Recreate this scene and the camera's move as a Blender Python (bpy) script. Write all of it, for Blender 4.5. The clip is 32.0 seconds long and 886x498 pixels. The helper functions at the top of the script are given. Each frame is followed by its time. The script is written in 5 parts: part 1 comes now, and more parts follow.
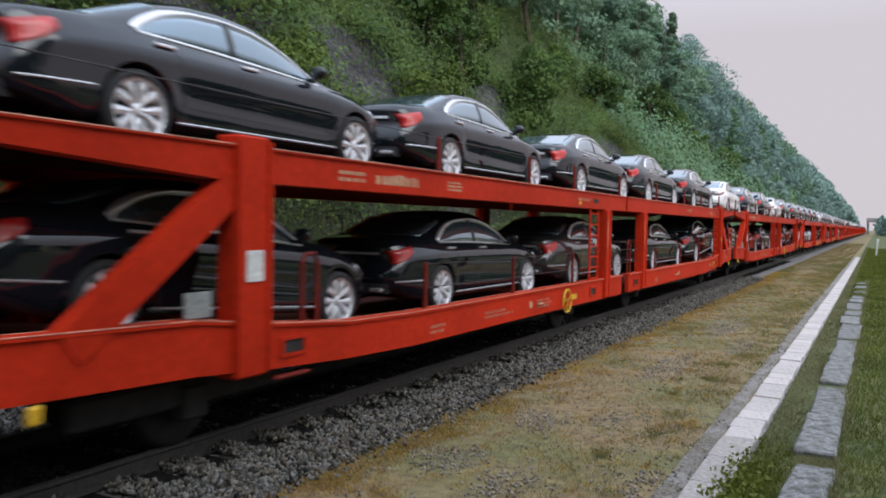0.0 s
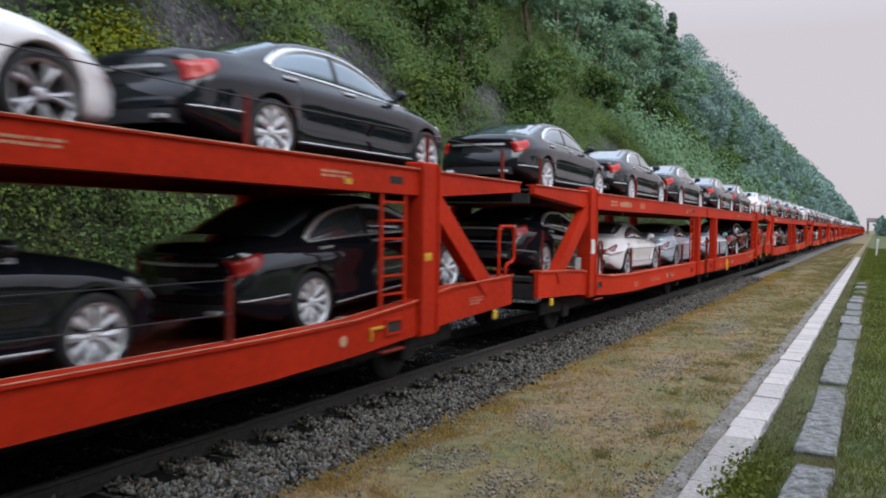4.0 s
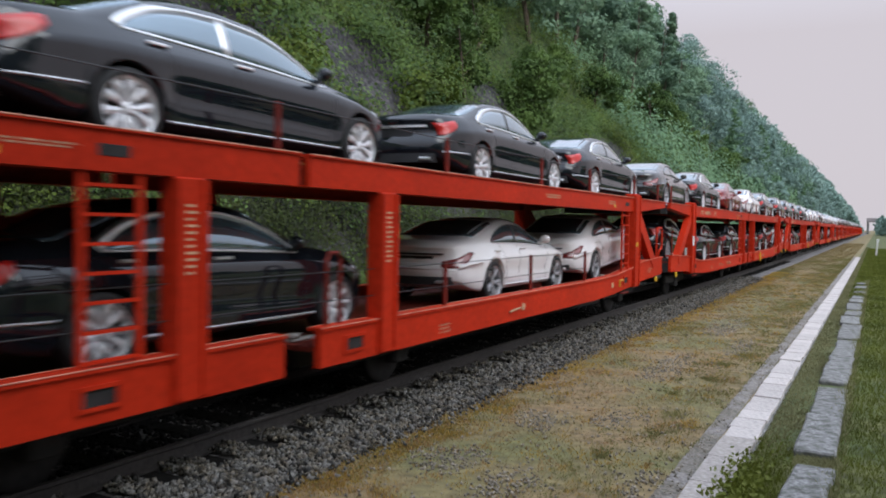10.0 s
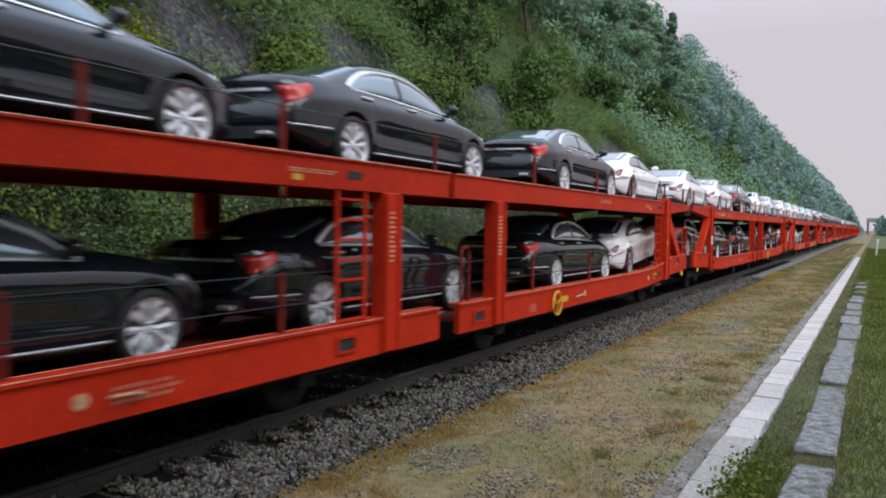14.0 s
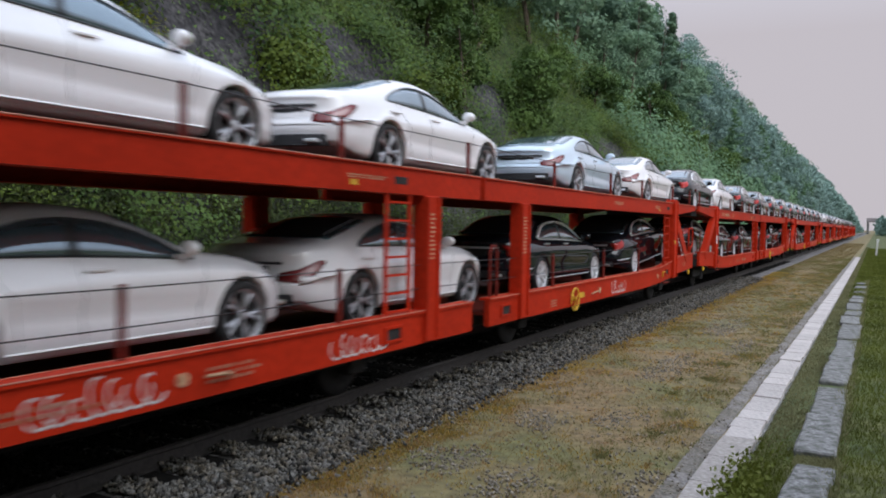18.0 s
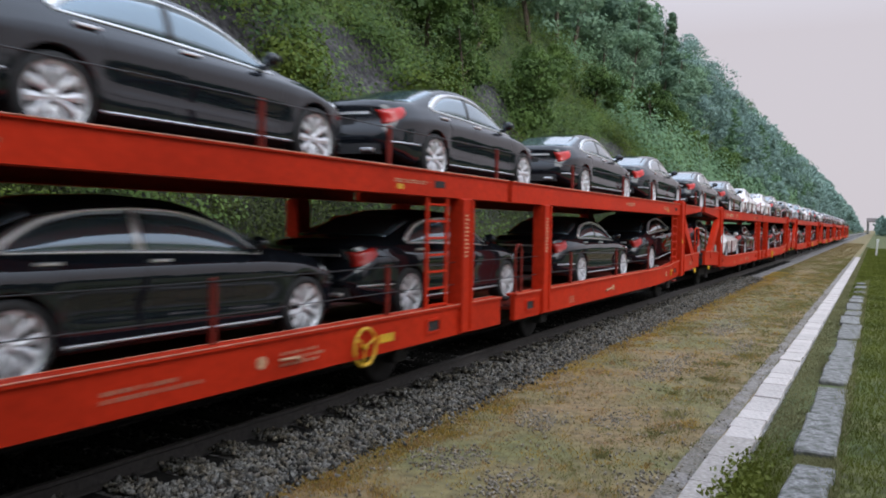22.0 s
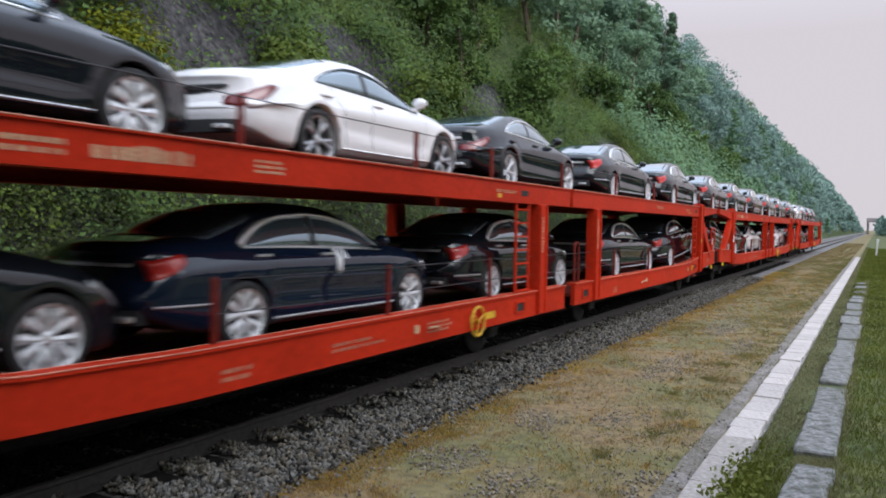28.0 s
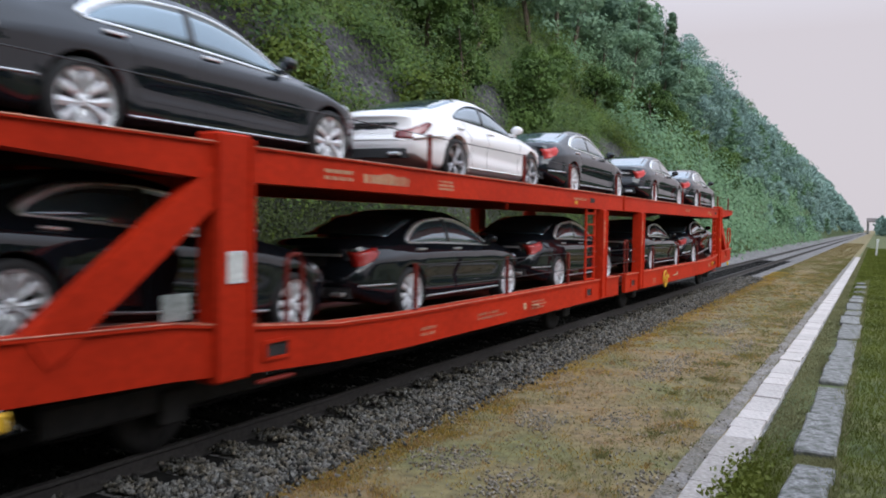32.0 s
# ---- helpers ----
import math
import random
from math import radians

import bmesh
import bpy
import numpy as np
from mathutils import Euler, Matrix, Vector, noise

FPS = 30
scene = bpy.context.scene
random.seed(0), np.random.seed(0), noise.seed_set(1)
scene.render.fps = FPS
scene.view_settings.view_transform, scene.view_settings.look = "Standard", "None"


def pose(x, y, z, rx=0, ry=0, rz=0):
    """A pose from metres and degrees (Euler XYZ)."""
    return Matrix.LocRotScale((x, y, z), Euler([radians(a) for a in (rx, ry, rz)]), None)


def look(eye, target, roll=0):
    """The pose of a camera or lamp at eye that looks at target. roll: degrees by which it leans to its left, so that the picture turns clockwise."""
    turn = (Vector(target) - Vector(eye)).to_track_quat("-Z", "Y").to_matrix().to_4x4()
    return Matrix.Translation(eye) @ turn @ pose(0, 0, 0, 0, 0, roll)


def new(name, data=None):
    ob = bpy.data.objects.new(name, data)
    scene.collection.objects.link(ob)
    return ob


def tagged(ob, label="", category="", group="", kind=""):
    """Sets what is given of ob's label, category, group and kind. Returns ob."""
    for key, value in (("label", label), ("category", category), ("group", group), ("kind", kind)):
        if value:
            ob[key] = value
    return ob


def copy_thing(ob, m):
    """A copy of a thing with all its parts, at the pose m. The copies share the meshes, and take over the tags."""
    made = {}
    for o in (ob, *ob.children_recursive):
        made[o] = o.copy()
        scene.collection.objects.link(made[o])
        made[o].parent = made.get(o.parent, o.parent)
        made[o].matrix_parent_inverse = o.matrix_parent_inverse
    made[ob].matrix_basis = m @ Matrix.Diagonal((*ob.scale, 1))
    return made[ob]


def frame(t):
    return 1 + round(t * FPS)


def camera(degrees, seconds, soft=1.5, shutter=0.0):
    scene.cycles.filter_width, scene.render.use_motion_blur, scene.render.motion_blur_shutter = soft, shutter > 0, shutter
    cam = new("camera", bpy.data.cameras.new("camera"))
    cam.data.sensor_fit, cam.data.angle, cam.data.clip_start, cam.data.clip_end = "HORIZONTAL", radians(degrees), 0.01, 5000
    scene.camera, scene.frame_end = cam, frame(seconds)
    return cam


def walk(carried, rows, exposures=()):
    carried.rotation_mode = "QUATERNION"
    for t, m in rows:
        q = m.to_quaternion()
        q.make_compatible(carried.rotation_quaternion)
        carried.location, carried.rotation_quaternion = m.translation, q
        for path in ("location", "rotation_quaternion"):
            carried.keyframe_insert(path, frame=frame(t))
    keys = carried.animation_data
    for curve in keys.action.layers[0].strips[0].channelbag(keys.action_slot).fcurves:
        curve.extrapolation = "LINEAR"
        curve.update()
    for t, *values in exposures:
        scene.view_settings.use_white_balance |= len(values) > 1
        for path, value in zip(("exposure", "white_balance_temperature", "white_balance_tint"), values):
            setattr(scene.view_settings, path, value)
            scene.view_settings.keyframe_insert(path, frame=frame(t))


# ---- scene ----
# camera: stands still beside the line
EYE = (0.0, 0.0, 2.07)
YAW, PITCH, ROLL = radians(28.471), radians(-1.843), 0.922
cam = camera(58.107, 32.0, soft=1.9, shutter=0.22)
AIM = (EYE[0] - math.sin(YAW) * math.cos(PITCH) * 10, EYE[1] + math.cos(YAW) * math.cos(PITCH) * 10, EYE[2] + math.sin(PITCH) * 10)
walk(cam, [(0.0, look(EYE, AIM, ROLL)), (32.0, look(EYE, AIM, ROLL))],
     [(0.0, 0.06), (15.0, 0.06), (17.0, -0.08), (18.0, -0.16), (19.4, -0.22), (20.2, -0.08), (21.2, 0.06), (26.0, 0.06), (28.0, 0.14), (32.0, 0.12)])

# way of the train towards the camera: seconds, metres
TRAVEL = [(0.0, 0.10), (1.0, 12.95), (2.0, 26.0), (3.0, 39.05), (4.0, 52.4), (5.0, 65.8), (6.0, 79.4), (7.0, 93.1),
          (8.0, 107.08), (9.0, 121.16), (10.0, 135.57), (11.0, 150.1), (12.0, 164.7), (13.0, 179.5), (14.0, 194.5),
          (15.0, 209.7), (16.0, 224.8), (17.0, 239.95), (18.0, 255.55), (19.0, 270.9), (20.0, 286.05), (21.0, 301.25),
          (22.0, 316.6), (23.0, 331.7), (24.0, 346.8), (25.0, 361.8), (26.0, 376.8), (27.0, 391.8), (28.0, 406.78),
          (29.0, 421.7), (30.0, 436.4), (31.0, 451.0), (32.0, 465.34)]
TRACK_X = -6.38
PITCH_LEN = 31.0
WAGON_Y0 = 2.30          # start of the first wagon at the clip's start
N_WAGONS = 16

# ---- light: an overcast afternoon ----
world = bpy.data.worlds.new("overcast_sky")
scene.world = world
world.use_nodes = True
wn = world.node_tree.nodes
wl = world.node_tree.links
wn.clear()
sky = wn.new("ShaderNodeTexSky")
sky.sky_type = "NISHITA"
sky.sun_disc = False
sky.sun_elevation, sky.sun_rotation = radians(62), radians(60)
sky.air_density, sky.dust_density = 1.0, 4.0
sky_gain = wn.new("ShaderNodeVectorMath")
sky_gain.operation = "SCALE"
sky_gain.inputs["Scale"].default_value = 0.08
# overcast: the cloud grows three times lighter from the horizon to the zenith
heading = wn.new("ShaderNodeTexCoord")
axes = wn.new("ShaderNodeSeparateXYZ")
rise = wn.new("ShaderNodeMapRange")
rise.inputs["From Min"].default_value, rise.inputs["From Max"].default_value = 0.22, 0.85
cloud = wn.new("ShaderNodeMixRGB")
cloud.inputs["Color1"].default_value = (0.634, 0.594, 0.645, 1)
cloud.inputs["Color2"].default_value = (1.48, 1.72, 2.16, 1)
blend = wn.new("ShaderNodeMixRGB")
blend.inputs["Fac"].default_value = 0.95
back = wn.new("ShaderNodeBackground")
back.inputs["Strength"].default_value = 1.0
wout = wn.new("ShaderNodeOutputWorld")
wl.new(heading.outputs["Generated"], axes.inputs[0])
wl.new(axes.outputs["Z"], rise.inputs["Value"])
wl.new(rise.outputs[0], cloud.inputs["Fac"])
wl.new(sky.outputs[0], sky_gain.inputs[0])
wl.new(sky_gain.outputs[0], blend.inputs["Color1"])
wl.new(cloud.outputs[0], blend.inputs["Color2"])
wl.new(blend.outputs[0], back.inputs["Color"])
wl.new(back.outputs[0], wout.inputs["Surface"])

sun_data = bpy.data.lights.new("sun", "SUN")
sun_data.energy, sun_data.angle, sun_data.color = 2.0, radians(50), (0.97, 0.99, 1.0)
sun = new("sun", sun_data)
sun.matrix_world = look((40, -12, 46), (-6, 8, 0))
scene.view_settings.exposure = 0.0


# ---- materials ----
def material(name, color, rough=0.6, metal=0.0, vary=0.15, grain=8.0, bump=0.0, coat=0.0, island=False, rnd=0.0, second=None, mix_scale=1.2, spec=0.5):
    """A surface with grain and stains at two scales, at real size."""
    m = bpy.data.materials.new(name)
    m.use_nodes = True
    n, l = m.node_tree.nodes, m.node_tree.links
    b = n["Principled BSDF"]
    b.inputs["Roughness"].default_value = rough
    b.inputs["Metallic"].default_value = metal
    b.inputs["Coat Weight"].default_value = coat
    b.inputs["Coat Roughness"].default_value = 0.03
    b.inputs["Coat IOR"].default_value = 1.6
    b.inputs["Specular IOR Level"].default_value = spec
    tc = n.new("ShaderNodeTexCoord")
    fine = n.new("ShaderNodeTexNoise")
    fine.inputs["Scale"].default_value = grain
    fine.inputs["Detail"].default_value = 6.0
    coarse = n.new("ShaderNodeTexNoise")
    coarse.inputs["Scale"].default_value = mix_scale
    coarse.inputs["Detail"].default_value = 3.0
    l.new(tc.outputs["Object"], fine.inputs["Vector"])
    l.new(tc.outputs["Object"], coarse.inputs["Vector"])
    base = n.new("ShaderNodeMixRGB")
    base.inputs["Color1"].default_value = (*color, 1)
    base.inputs["Color2"].default_value = (*(second or tuple(c * 0.6 for c in color)), 1)
    ramp = n.new("ShaderNodeMapRange")
    ramp.inputs["From Min"].default_value, ramp.inputs["From Max"].default_value = 0.42, 0.62
    l.new(coarse.outputs["Fac"], ramp.inputs["Value"])
    scale = n.new("ShaderNodeMath")
    scale.operation = "MULTIPLY"
    scale.inputs[1].default_value = 1.0 if second else vary * 2
    l.new(ramp.outputs[0], scale.inputs[0])
    l.new(scale.outputs[0], base.inputs["Fac"])
    hsv = n.new("ShaderNodeHueSaturation")
    val = n.new("ShaderNodeMapRange")
    val.inputs["To Min"].default_value, val.inputs["To Max"].default_value = 1 - vary * 1.6, 1 + vary * 1.6
    val.inputs["From Min"].default_value, val.inputs["From Max"].default_value = 0.3, 0.7
    l.new(fine.outputs["Fac"], val.inputs["Value"])
    last = val.outputs[0]
    if island or rnd:
        geo = n.new("ShaderNodeNewGeometry" if island else "ShaderNodeObjectInfo")
        rr = n.new("ShaderNodeMapRange")
        amount = rnd or 0.35
        rr.inputs["To Min"].default_value, rr.inputs["To Max"].default_value = 1 - amount, 1 + amount
        l.new(geo.outputs["Random Per Island" if island else "Random"], rr.inputs["Value"])
        mu = n.new("ShaderNodeMath")
        mu.operation = "MULTIPLY"
        l.new(last, mu.inputs[0])
        l.new(rr.outputs[0], mu.inputs[1])
        last = mu.outputs[0]
    l.new(last, hsv.inputs["Value"])
    l.new(base.outputs[0], hsv.inputs["Color"])
    l.new(hsv.outputs[0], b.inputs["Base Color"])
    if bump:
        bp = n.new("ShaderNodeBump")
        bp.inputs["Strength"].default_value = min(1.0, bump)
        bp.inputs["Distance"].default_value = 0.02 * max(1.0, bump)
        l.new(fine.outputs["Fac"], bp.inputs["Height"])
        l.new(bp.outputs[0], b.inputs["Normal"])
    return m


def leaf_material(name, dark, light, rough=0.55, speckle=0.16, patches=0.55):
    """Leaves: a different green for each, some light passing through."""
    m = bpy.data.materials.new(name)
    m.use_nodes = True
    n, l = m.node_tree.nodes, m.node_tree.links
    b = n["Principled BSDF"]
    b.inputs["Roughness"].default_value = rough
    b.inputs["Specular IOR Level"].default_value = 0.15
    geo = n.new("ShaderNodeNewGeometry")
    tc = n.new("ShaderNodeTexCoord")
    patch = n.new("ShaderNodeTexNoise")
    patch.inputs["Scale"].default_value = patches
    patch.inputs["Detail"].default_value = 3.0
    info = n.new("ShaderNodeObjectInfo")
    l.new(tc.outputs["Object"], patch.inputs["Vector"])
    a = n.new("ShaderNodeMath")
    a.operation = "MULTIPLY_ADD"
    a.inputs[1].default_value = speckle
    l.new(geo.outputs["Random Per Island"], a.inputs[0])
    pm = n.new("ShaderNodeMapRange")
    pm.inputs["From Min"].default_value, pm.inputs["From Max"].default_value = 0.35, 0.65
    pm.inputs["To Min"].default_value, pm.inputs["To Max"].default_value = -0.15, 0.5
    l.new(patch.outputs["Fac"], pm.inputs["Value"])
    l.new(pm.outputs[0], a.inputs[2])
    c = n.new("ShaderNodeMath")
    c.operation = "MULTIPLY_ADD"
    c.inputs[1].default_value = 0.5
    l.new(info.outputs["Random"], c.inputs[0])
    l.new(a.outputs[0], c.inputs[2])
    mix = n.new("ShaderNodeMixRGB")
    mix.inputs["Color1"].default_value = (*dark, 1)
    mix.inputs["Color2"].default_value = (*light, 1)
    l.new(c.outputs[0], mix.inputs["Fac"])
    l.new(mix.outputs[0], b.inputs["Base Color"])
    tr = n.new("ShaderNodeBsdfTranslucent")
    l.new(mix.outputs[0], tr.inputs["Color"])
    ms = n.new("ShaderNodeMixShader")
    ms.inputs["Fac"].default_value = 0.3
    l.new(b.outputs[0], ms.inputs[1])
    l.new(tr.outputs[0], ms.inputs[2])
    l.new(ms.outputs[0], n["Material Output"].inputs["Surface"])
    return m


RED = material("red_wagon_paint", (0.465, 0.027, 0.009), 0.5, 0, 0.10, 14, 0.05, rnd=0.06, second=(0.390, 0.023, 0.008), mix_scale=0.7, spec=0.06)
# darker copy of RED: dim light on the decks is put into its colour
RED_DIM = material("dimmed_dark_red_paint", (0.150, 0.014, 0.008), 0.6, 0, 0.2, 14, 0.05, spec=0.2)
RED_DARK = material("dirty_red_deck", (0.12, 0.014, 0.008), 0.7, 0, 0.25, 6, 0.1, spec=0.2)
# deck red darkened in its colour for the shade under the upper deck
DECK_SHADE = material("shade_darkened_red_deck", (0.034, 0.008, 0.006), 0.8, 0, 0.3, 6, 0.1, spec=0.1)
GREASY = material("greasy_grey_buffer_steel", (0.075, 0.072, 0.070), 0.5, 0.3, 0.3, 12, 0.1)
CARD = material("faded_grey_card", (0.27, 0.29, 0.28), 0.6, 0, 0.2, 30)
UNDER = material("black_running_gear", (0.018, 0.016, 0.016), 0.85, 0, 0.3, 10, 0.2)
STEEL = material("worn_rail_steel", (0.040, 0.034, 0.031), 0.8, 0.0, 0.2, 20)
WIRE = material("black_wire", (0.02, 0.02, 0.02), 0.5, 0.3, 0.1)
YELLOW = material("yellow_paint", (0.62, 0.36, 0.02), 0.5, 0, 0.2, 20)
# pale colour of the painted highlight along the girders' edges
EDGE = material("pale_highlight_edge", (0.60, 0.24, 0.15), 0.5, 0, 0.3, 6)
# duller than MARK, for the lettering on the lower girder
DIM = material("dull_stencil_paint", (0.46, 0.16, 0.09), 0.7, 0, 0.3, 40)
TAIL_DARK = material("smoked_red_lamp_glass", (0.16, 0.012, 0.012), 0.25, 0, 0.1, 20, coat=0.4)
LENS = material("pinkish_lamp_lens", (0.40, 0.20, 0.20), 0.2, 0, 0.1, 20, coat=0.5)
MARK = material("pale_stencil_paint", (0.52, 0.31, 0.18), 0.7, 0, 0.3, 40)
PLATE = material("white_card", (0.62, 0.62, 0.60), 0.6, 0, 0.15, 30)
GRAVEL = material("grey_ballast", (0.165, 0.154, 0.150), 0.9, 0, 0.5, 26, 1.0, second=(0.115, 0.108, 0.104), mix_scale=0.9)
PEBBLE = material("ballast_stone", (0.098, 0.094, 0.086), 0.9, 0, 0.3, 40, 0.3, island=True, rnd=0.95, second=(0.088, 0.074, 0.054), mix_scale=9.0, spec=0.2)
# oil stain plus the shade beneath the train, both put into the colour
OILED_SHADED = material("oil_and_shade_dark_ballast_stone", (0.021, 0.020, 0.019), 0.9, 0, 0.2, 30, 0.3, island=True, rnd=0.5, spec=0.1)
SLEEPER = material("old_timber_sleeper", (0.011, 0.010, 0.009), 0.95, 0, 0.3, 9, 0.4, spec=0.1, rnd=0.25)
EARTH = material("dry_trackside_earth", (0.198, 0.136, 0.066), 0.95, 0, 0.24, 9, 0.5, second=(0.136, 0.128, 0.050), mix_scale=0.5)
TURF = material("green_turf_soil", (0.062, 0.080, 0.022), 0.95, 0, 0.35, 9, 0.8, second=(0.10, 0.10, 0.032), mix_scale=0.9)
CONCRETE = material("pale_concrete_lid", (0.480, 0.432, 0.408), 0.9, 0, 0.14, 22, 0.2, rnd=0.10, mix_scale=4.0, spec=0.3)
# near lids, greyer than those farther along
CONCRETE_GREY = material("weathered_concrete_lid", (0.370, 0.332, 0.305), 0.9, 0, 0.20, 22, 0.2, rnd=0.06, mix_scale=3.5, spec=0.3)
GRIT = material("pale_grey_grit", (0.225, 0.205, 0.190), 0.95, 0, 0.3, 30, 0.6, second=(0.160, 0.142, 0.118), mix_scale=2.0, spec=0.2)
CLAMP = material("galvanised_clamp", (0.34, 0.33, 0.31), 0.5, 0.5, 0.2, 20)
STONE = material("grey_lichened_stone", (0.225, 0.220, 0.215), 0.95, 0, 0.28, 26, 0.2, rnd=0.12, second=(0.105, 0.105, 0.092), mix_scale=7.0, spec=0.2)
ROCK = material("dark_layered_rock", (0.052, 0.048, 0.049), 0.9, 0, 0.6, 5.5, 3.0, second=(0.022, 0.020, 0.022), mix_scale=1.3)
BARK = material("brown_bark", (0.10, 0.075, 0.055), 0.9, 0, 0.3, 12, 0.5)
LEAF_A = leaf_material("broadleaf_green", (0.022, 0.052, 0.015), (0.142, 0.222, 0.055))
# green lightened and blued, with some of the hill's haze in it
LEAF_B = leaf_material("hazed_woodland_green", (0.060, 0.118, 0.072), (0.19, 0.315, 0.165), 0.6, 0.08)
# far leaves: distance haze is put into this pale bluish colour
LEAF_FAR = leaf_material("haze_tinted_woodland_green", (0.135, 0.210, 0.190), (0.27, 0.390, 0.335), 0.6, 0.05, 0.16)
# middle distance: leaves paled, so the colour holds a first touch of haze
LEAF_MID = leaf_material("haze_paled_woodland_green", (0.085, 0.150, 0.105), (0.255, 0.385, 0.240), 0.6, 0.08)
LEAF_C = leaf_material("yellow_green_vine", (0.034, 0.058, 0.010), (0.150, 0.200, 0.032))
# conifer needles, also lightened and blued in colour for haze
LEAF_D = leaf_material("hazed_conifer_green", (0.070, 0.135, 0.100), (0.180, 0.290, 0.200), 0.6, 0.08)
# ivy colour darkened to hold the shade at the cutting's foot
IVY_SHADED = leaf_material("shade_darkened_ivy", (0.014, 0.024, 0.006), (0.072, 0.088, 0.018))
STRAW = leaf_material("dry_grass", (0.180, 0.138, 0.060), (0.290, 0.226, 0.105))
OLIVE = leaf_material("olive_grass", (0.130, 0.125, 0.045), (0.225, 0.215, 0.082))
GRASS = leaf_material("fresh_grass", (0.052, 0.068, 0.008), (0.145, 0.165, 0.028))
GOLD = leaf_material("golden_moss_grass", (0.320, 0.200, 0.038), (0.480, 0.320, 0.075))
MOSS = leaf_material("grey_green_moss", (0.150, 0.145, 0.070), (0.240, 0.230, 0.115))
RUSSET = leaf_material("russet_dead_weed", (0.250, 0.140, 0.060), (0.370, 0.220, 0.100))
TYRE = material("black_tyre_rubber", (0.018, 0.018, 0.019), 0.8, 0, 0.1, 30)
ALLOY = material("silver_alloy", (0.72, 0.73, 0.75), 0.36, 0.5, 0.05, 20)
ALLOY_DARK = material("grey_alloy", (0.46, 0.46, 0.48), 0.32, 0.6, 0.05, 20)
CHROME = material("chrome", (0.84, 0.84, 0.85), 0.30, 0.75, 0.02, 20)
# opaque bluish metallic base: part of the sky's reflection is painted in
GLASS = material("sky_tinted_car_glass", (0.17, 0.238, 0.285), 0.04, 0.6, 0.02, 5, coat=1.0, spec=1.0)
TRIM = material("black_car_trim", (0.022, 0.022, 0.024), 0.5, 0, 0.1, 20)
TAIL = material("red_lamp_glass", (0.48, 0.016, 0.012), 0.3, 0, 0.1, 20, coat=0.3)
LAMP = material("clear_lamp_glass", (0.55, 0.57, 0.60), 0.08, 0.4, 0.1, 20, coat=1.0)
FILM = material("white_protective_film", (0.78, 0.80, 0.84), 0.5, 0, 0.1, 8)
PAINT = {
    "black": material("black_car_paint", (0.009, 0.011, 0.015), 0.5, 0.0, 0.05, 60, coat=1.0, spec=0.0),
    "blue": material("midnight_blue_car_paint", (0.007, 0.013, 0.030), 0.5, 0.0, 0.05, 60, coat=1.0, spec=0.0),
    "grey": material("dark_grey_car_paint", (0.045, 0.042, 0.042), 0.25, 0.4, 0.05, 60, coat=1.0),
    "white": material("white_car_paint", (0.85, 0.826, 0.836), 0.35, 0.0, 0.02, 60, coat=1.0),
    "silver": material("silver_blue_car_paint", (0.60, 0.71, 0.82), 0.30, 0.25, 0.04, 60, coat=1.0),
    "red": material("dark_red_car_paint", (0.20, 0.010, 0.012), 0.25, 0.2, 0.05, 60, coat=1.0),
}


# ---- helpers of this scene ----
def mesh_of(name, verts, faces, mat, smooth=False, mats=None, idx=None):
    me = bpy.data.meshes.new(name)
    me.from_pydata([tuple(v) for v in verts], [], [tuple(f) for f in faces])
    me.materials.append(mat)
    for extra in mats or ():
        me.materials.append(extra)
    if idx is not None:
        me.polygons.foreach_set("material_index", idx)
    if smooth:
        me.polygons.foreach_set("use_smooth", [True] * len(me.polygons))
    me.update()
    return me


def quads_mesh(name, v, mat, mats=None):
    """A mesh of loose quads: v is n x 4 x 3."""
    n = len(v)
    me = bpy.data.meshes.new(name)
    me.vertices.add(n * 4)
    me.vertices.foreach_set("co", np.asarray(v, np.float32).ravel())
    me.loops.add(n * 4)
    me.loops.foreach_set("vertex_index", np.arange(n * 4, dtype=np.int32))
    me.polygons.add(n)
    me.polygons.foreach_set("loop_start", np.arange(0, n * 4, 4, dtype=np.int32))
    me.materials.append(mat)
    me.update(calc_edges=True)
    me.validate()
    return me


def part(name, bm, mat, parent, label=""):
    me = bpy.data.meshes.new(name)
    bm.normal_update()
    bm.to_mesh(me)
    bm.free()
    me.materials.append(mat)
    ob = new(name, me)
    ob.parent = parent
    return tagged(ob, label)


def part_me(name, me, parent, label="", m=None):
    ob = new(name, me)
    ob.parent = parent
    if m is not None:
        ob.matrix_basis = m
    return tagged(ob, label)


def add_box(bm, x0, x1, y0, y1, z0, z1, bevel=0.0, m=None):
    r = bmesh.ops.create_cube(bm, size=1.0)
    vs = r["verts"]
    for v in vs:
        v.co = Vector((x0 + (v.co.x + 0.5) * (x1 - x0), y0 + (v.co.y + 0.5) * (y1 - y0), z0 + (v.co.z + 0.5) * (z1 - z0)))
        if m is not None:
            v.co = m @ v.co
    if bevel:
        es = list({e for v in vs for e in v.link_edges})
        bmesh.ops.bevel(bm, geom=es, offset=bevel, segments=1, affect="EDGES")
    return bm


def box(x0, x1, y0, y1, z0, z1, bevel=0.008, m=None):
    return add_box(bmesh.new(), x0, x1, y0, y1, z0, z1, bevel, m)


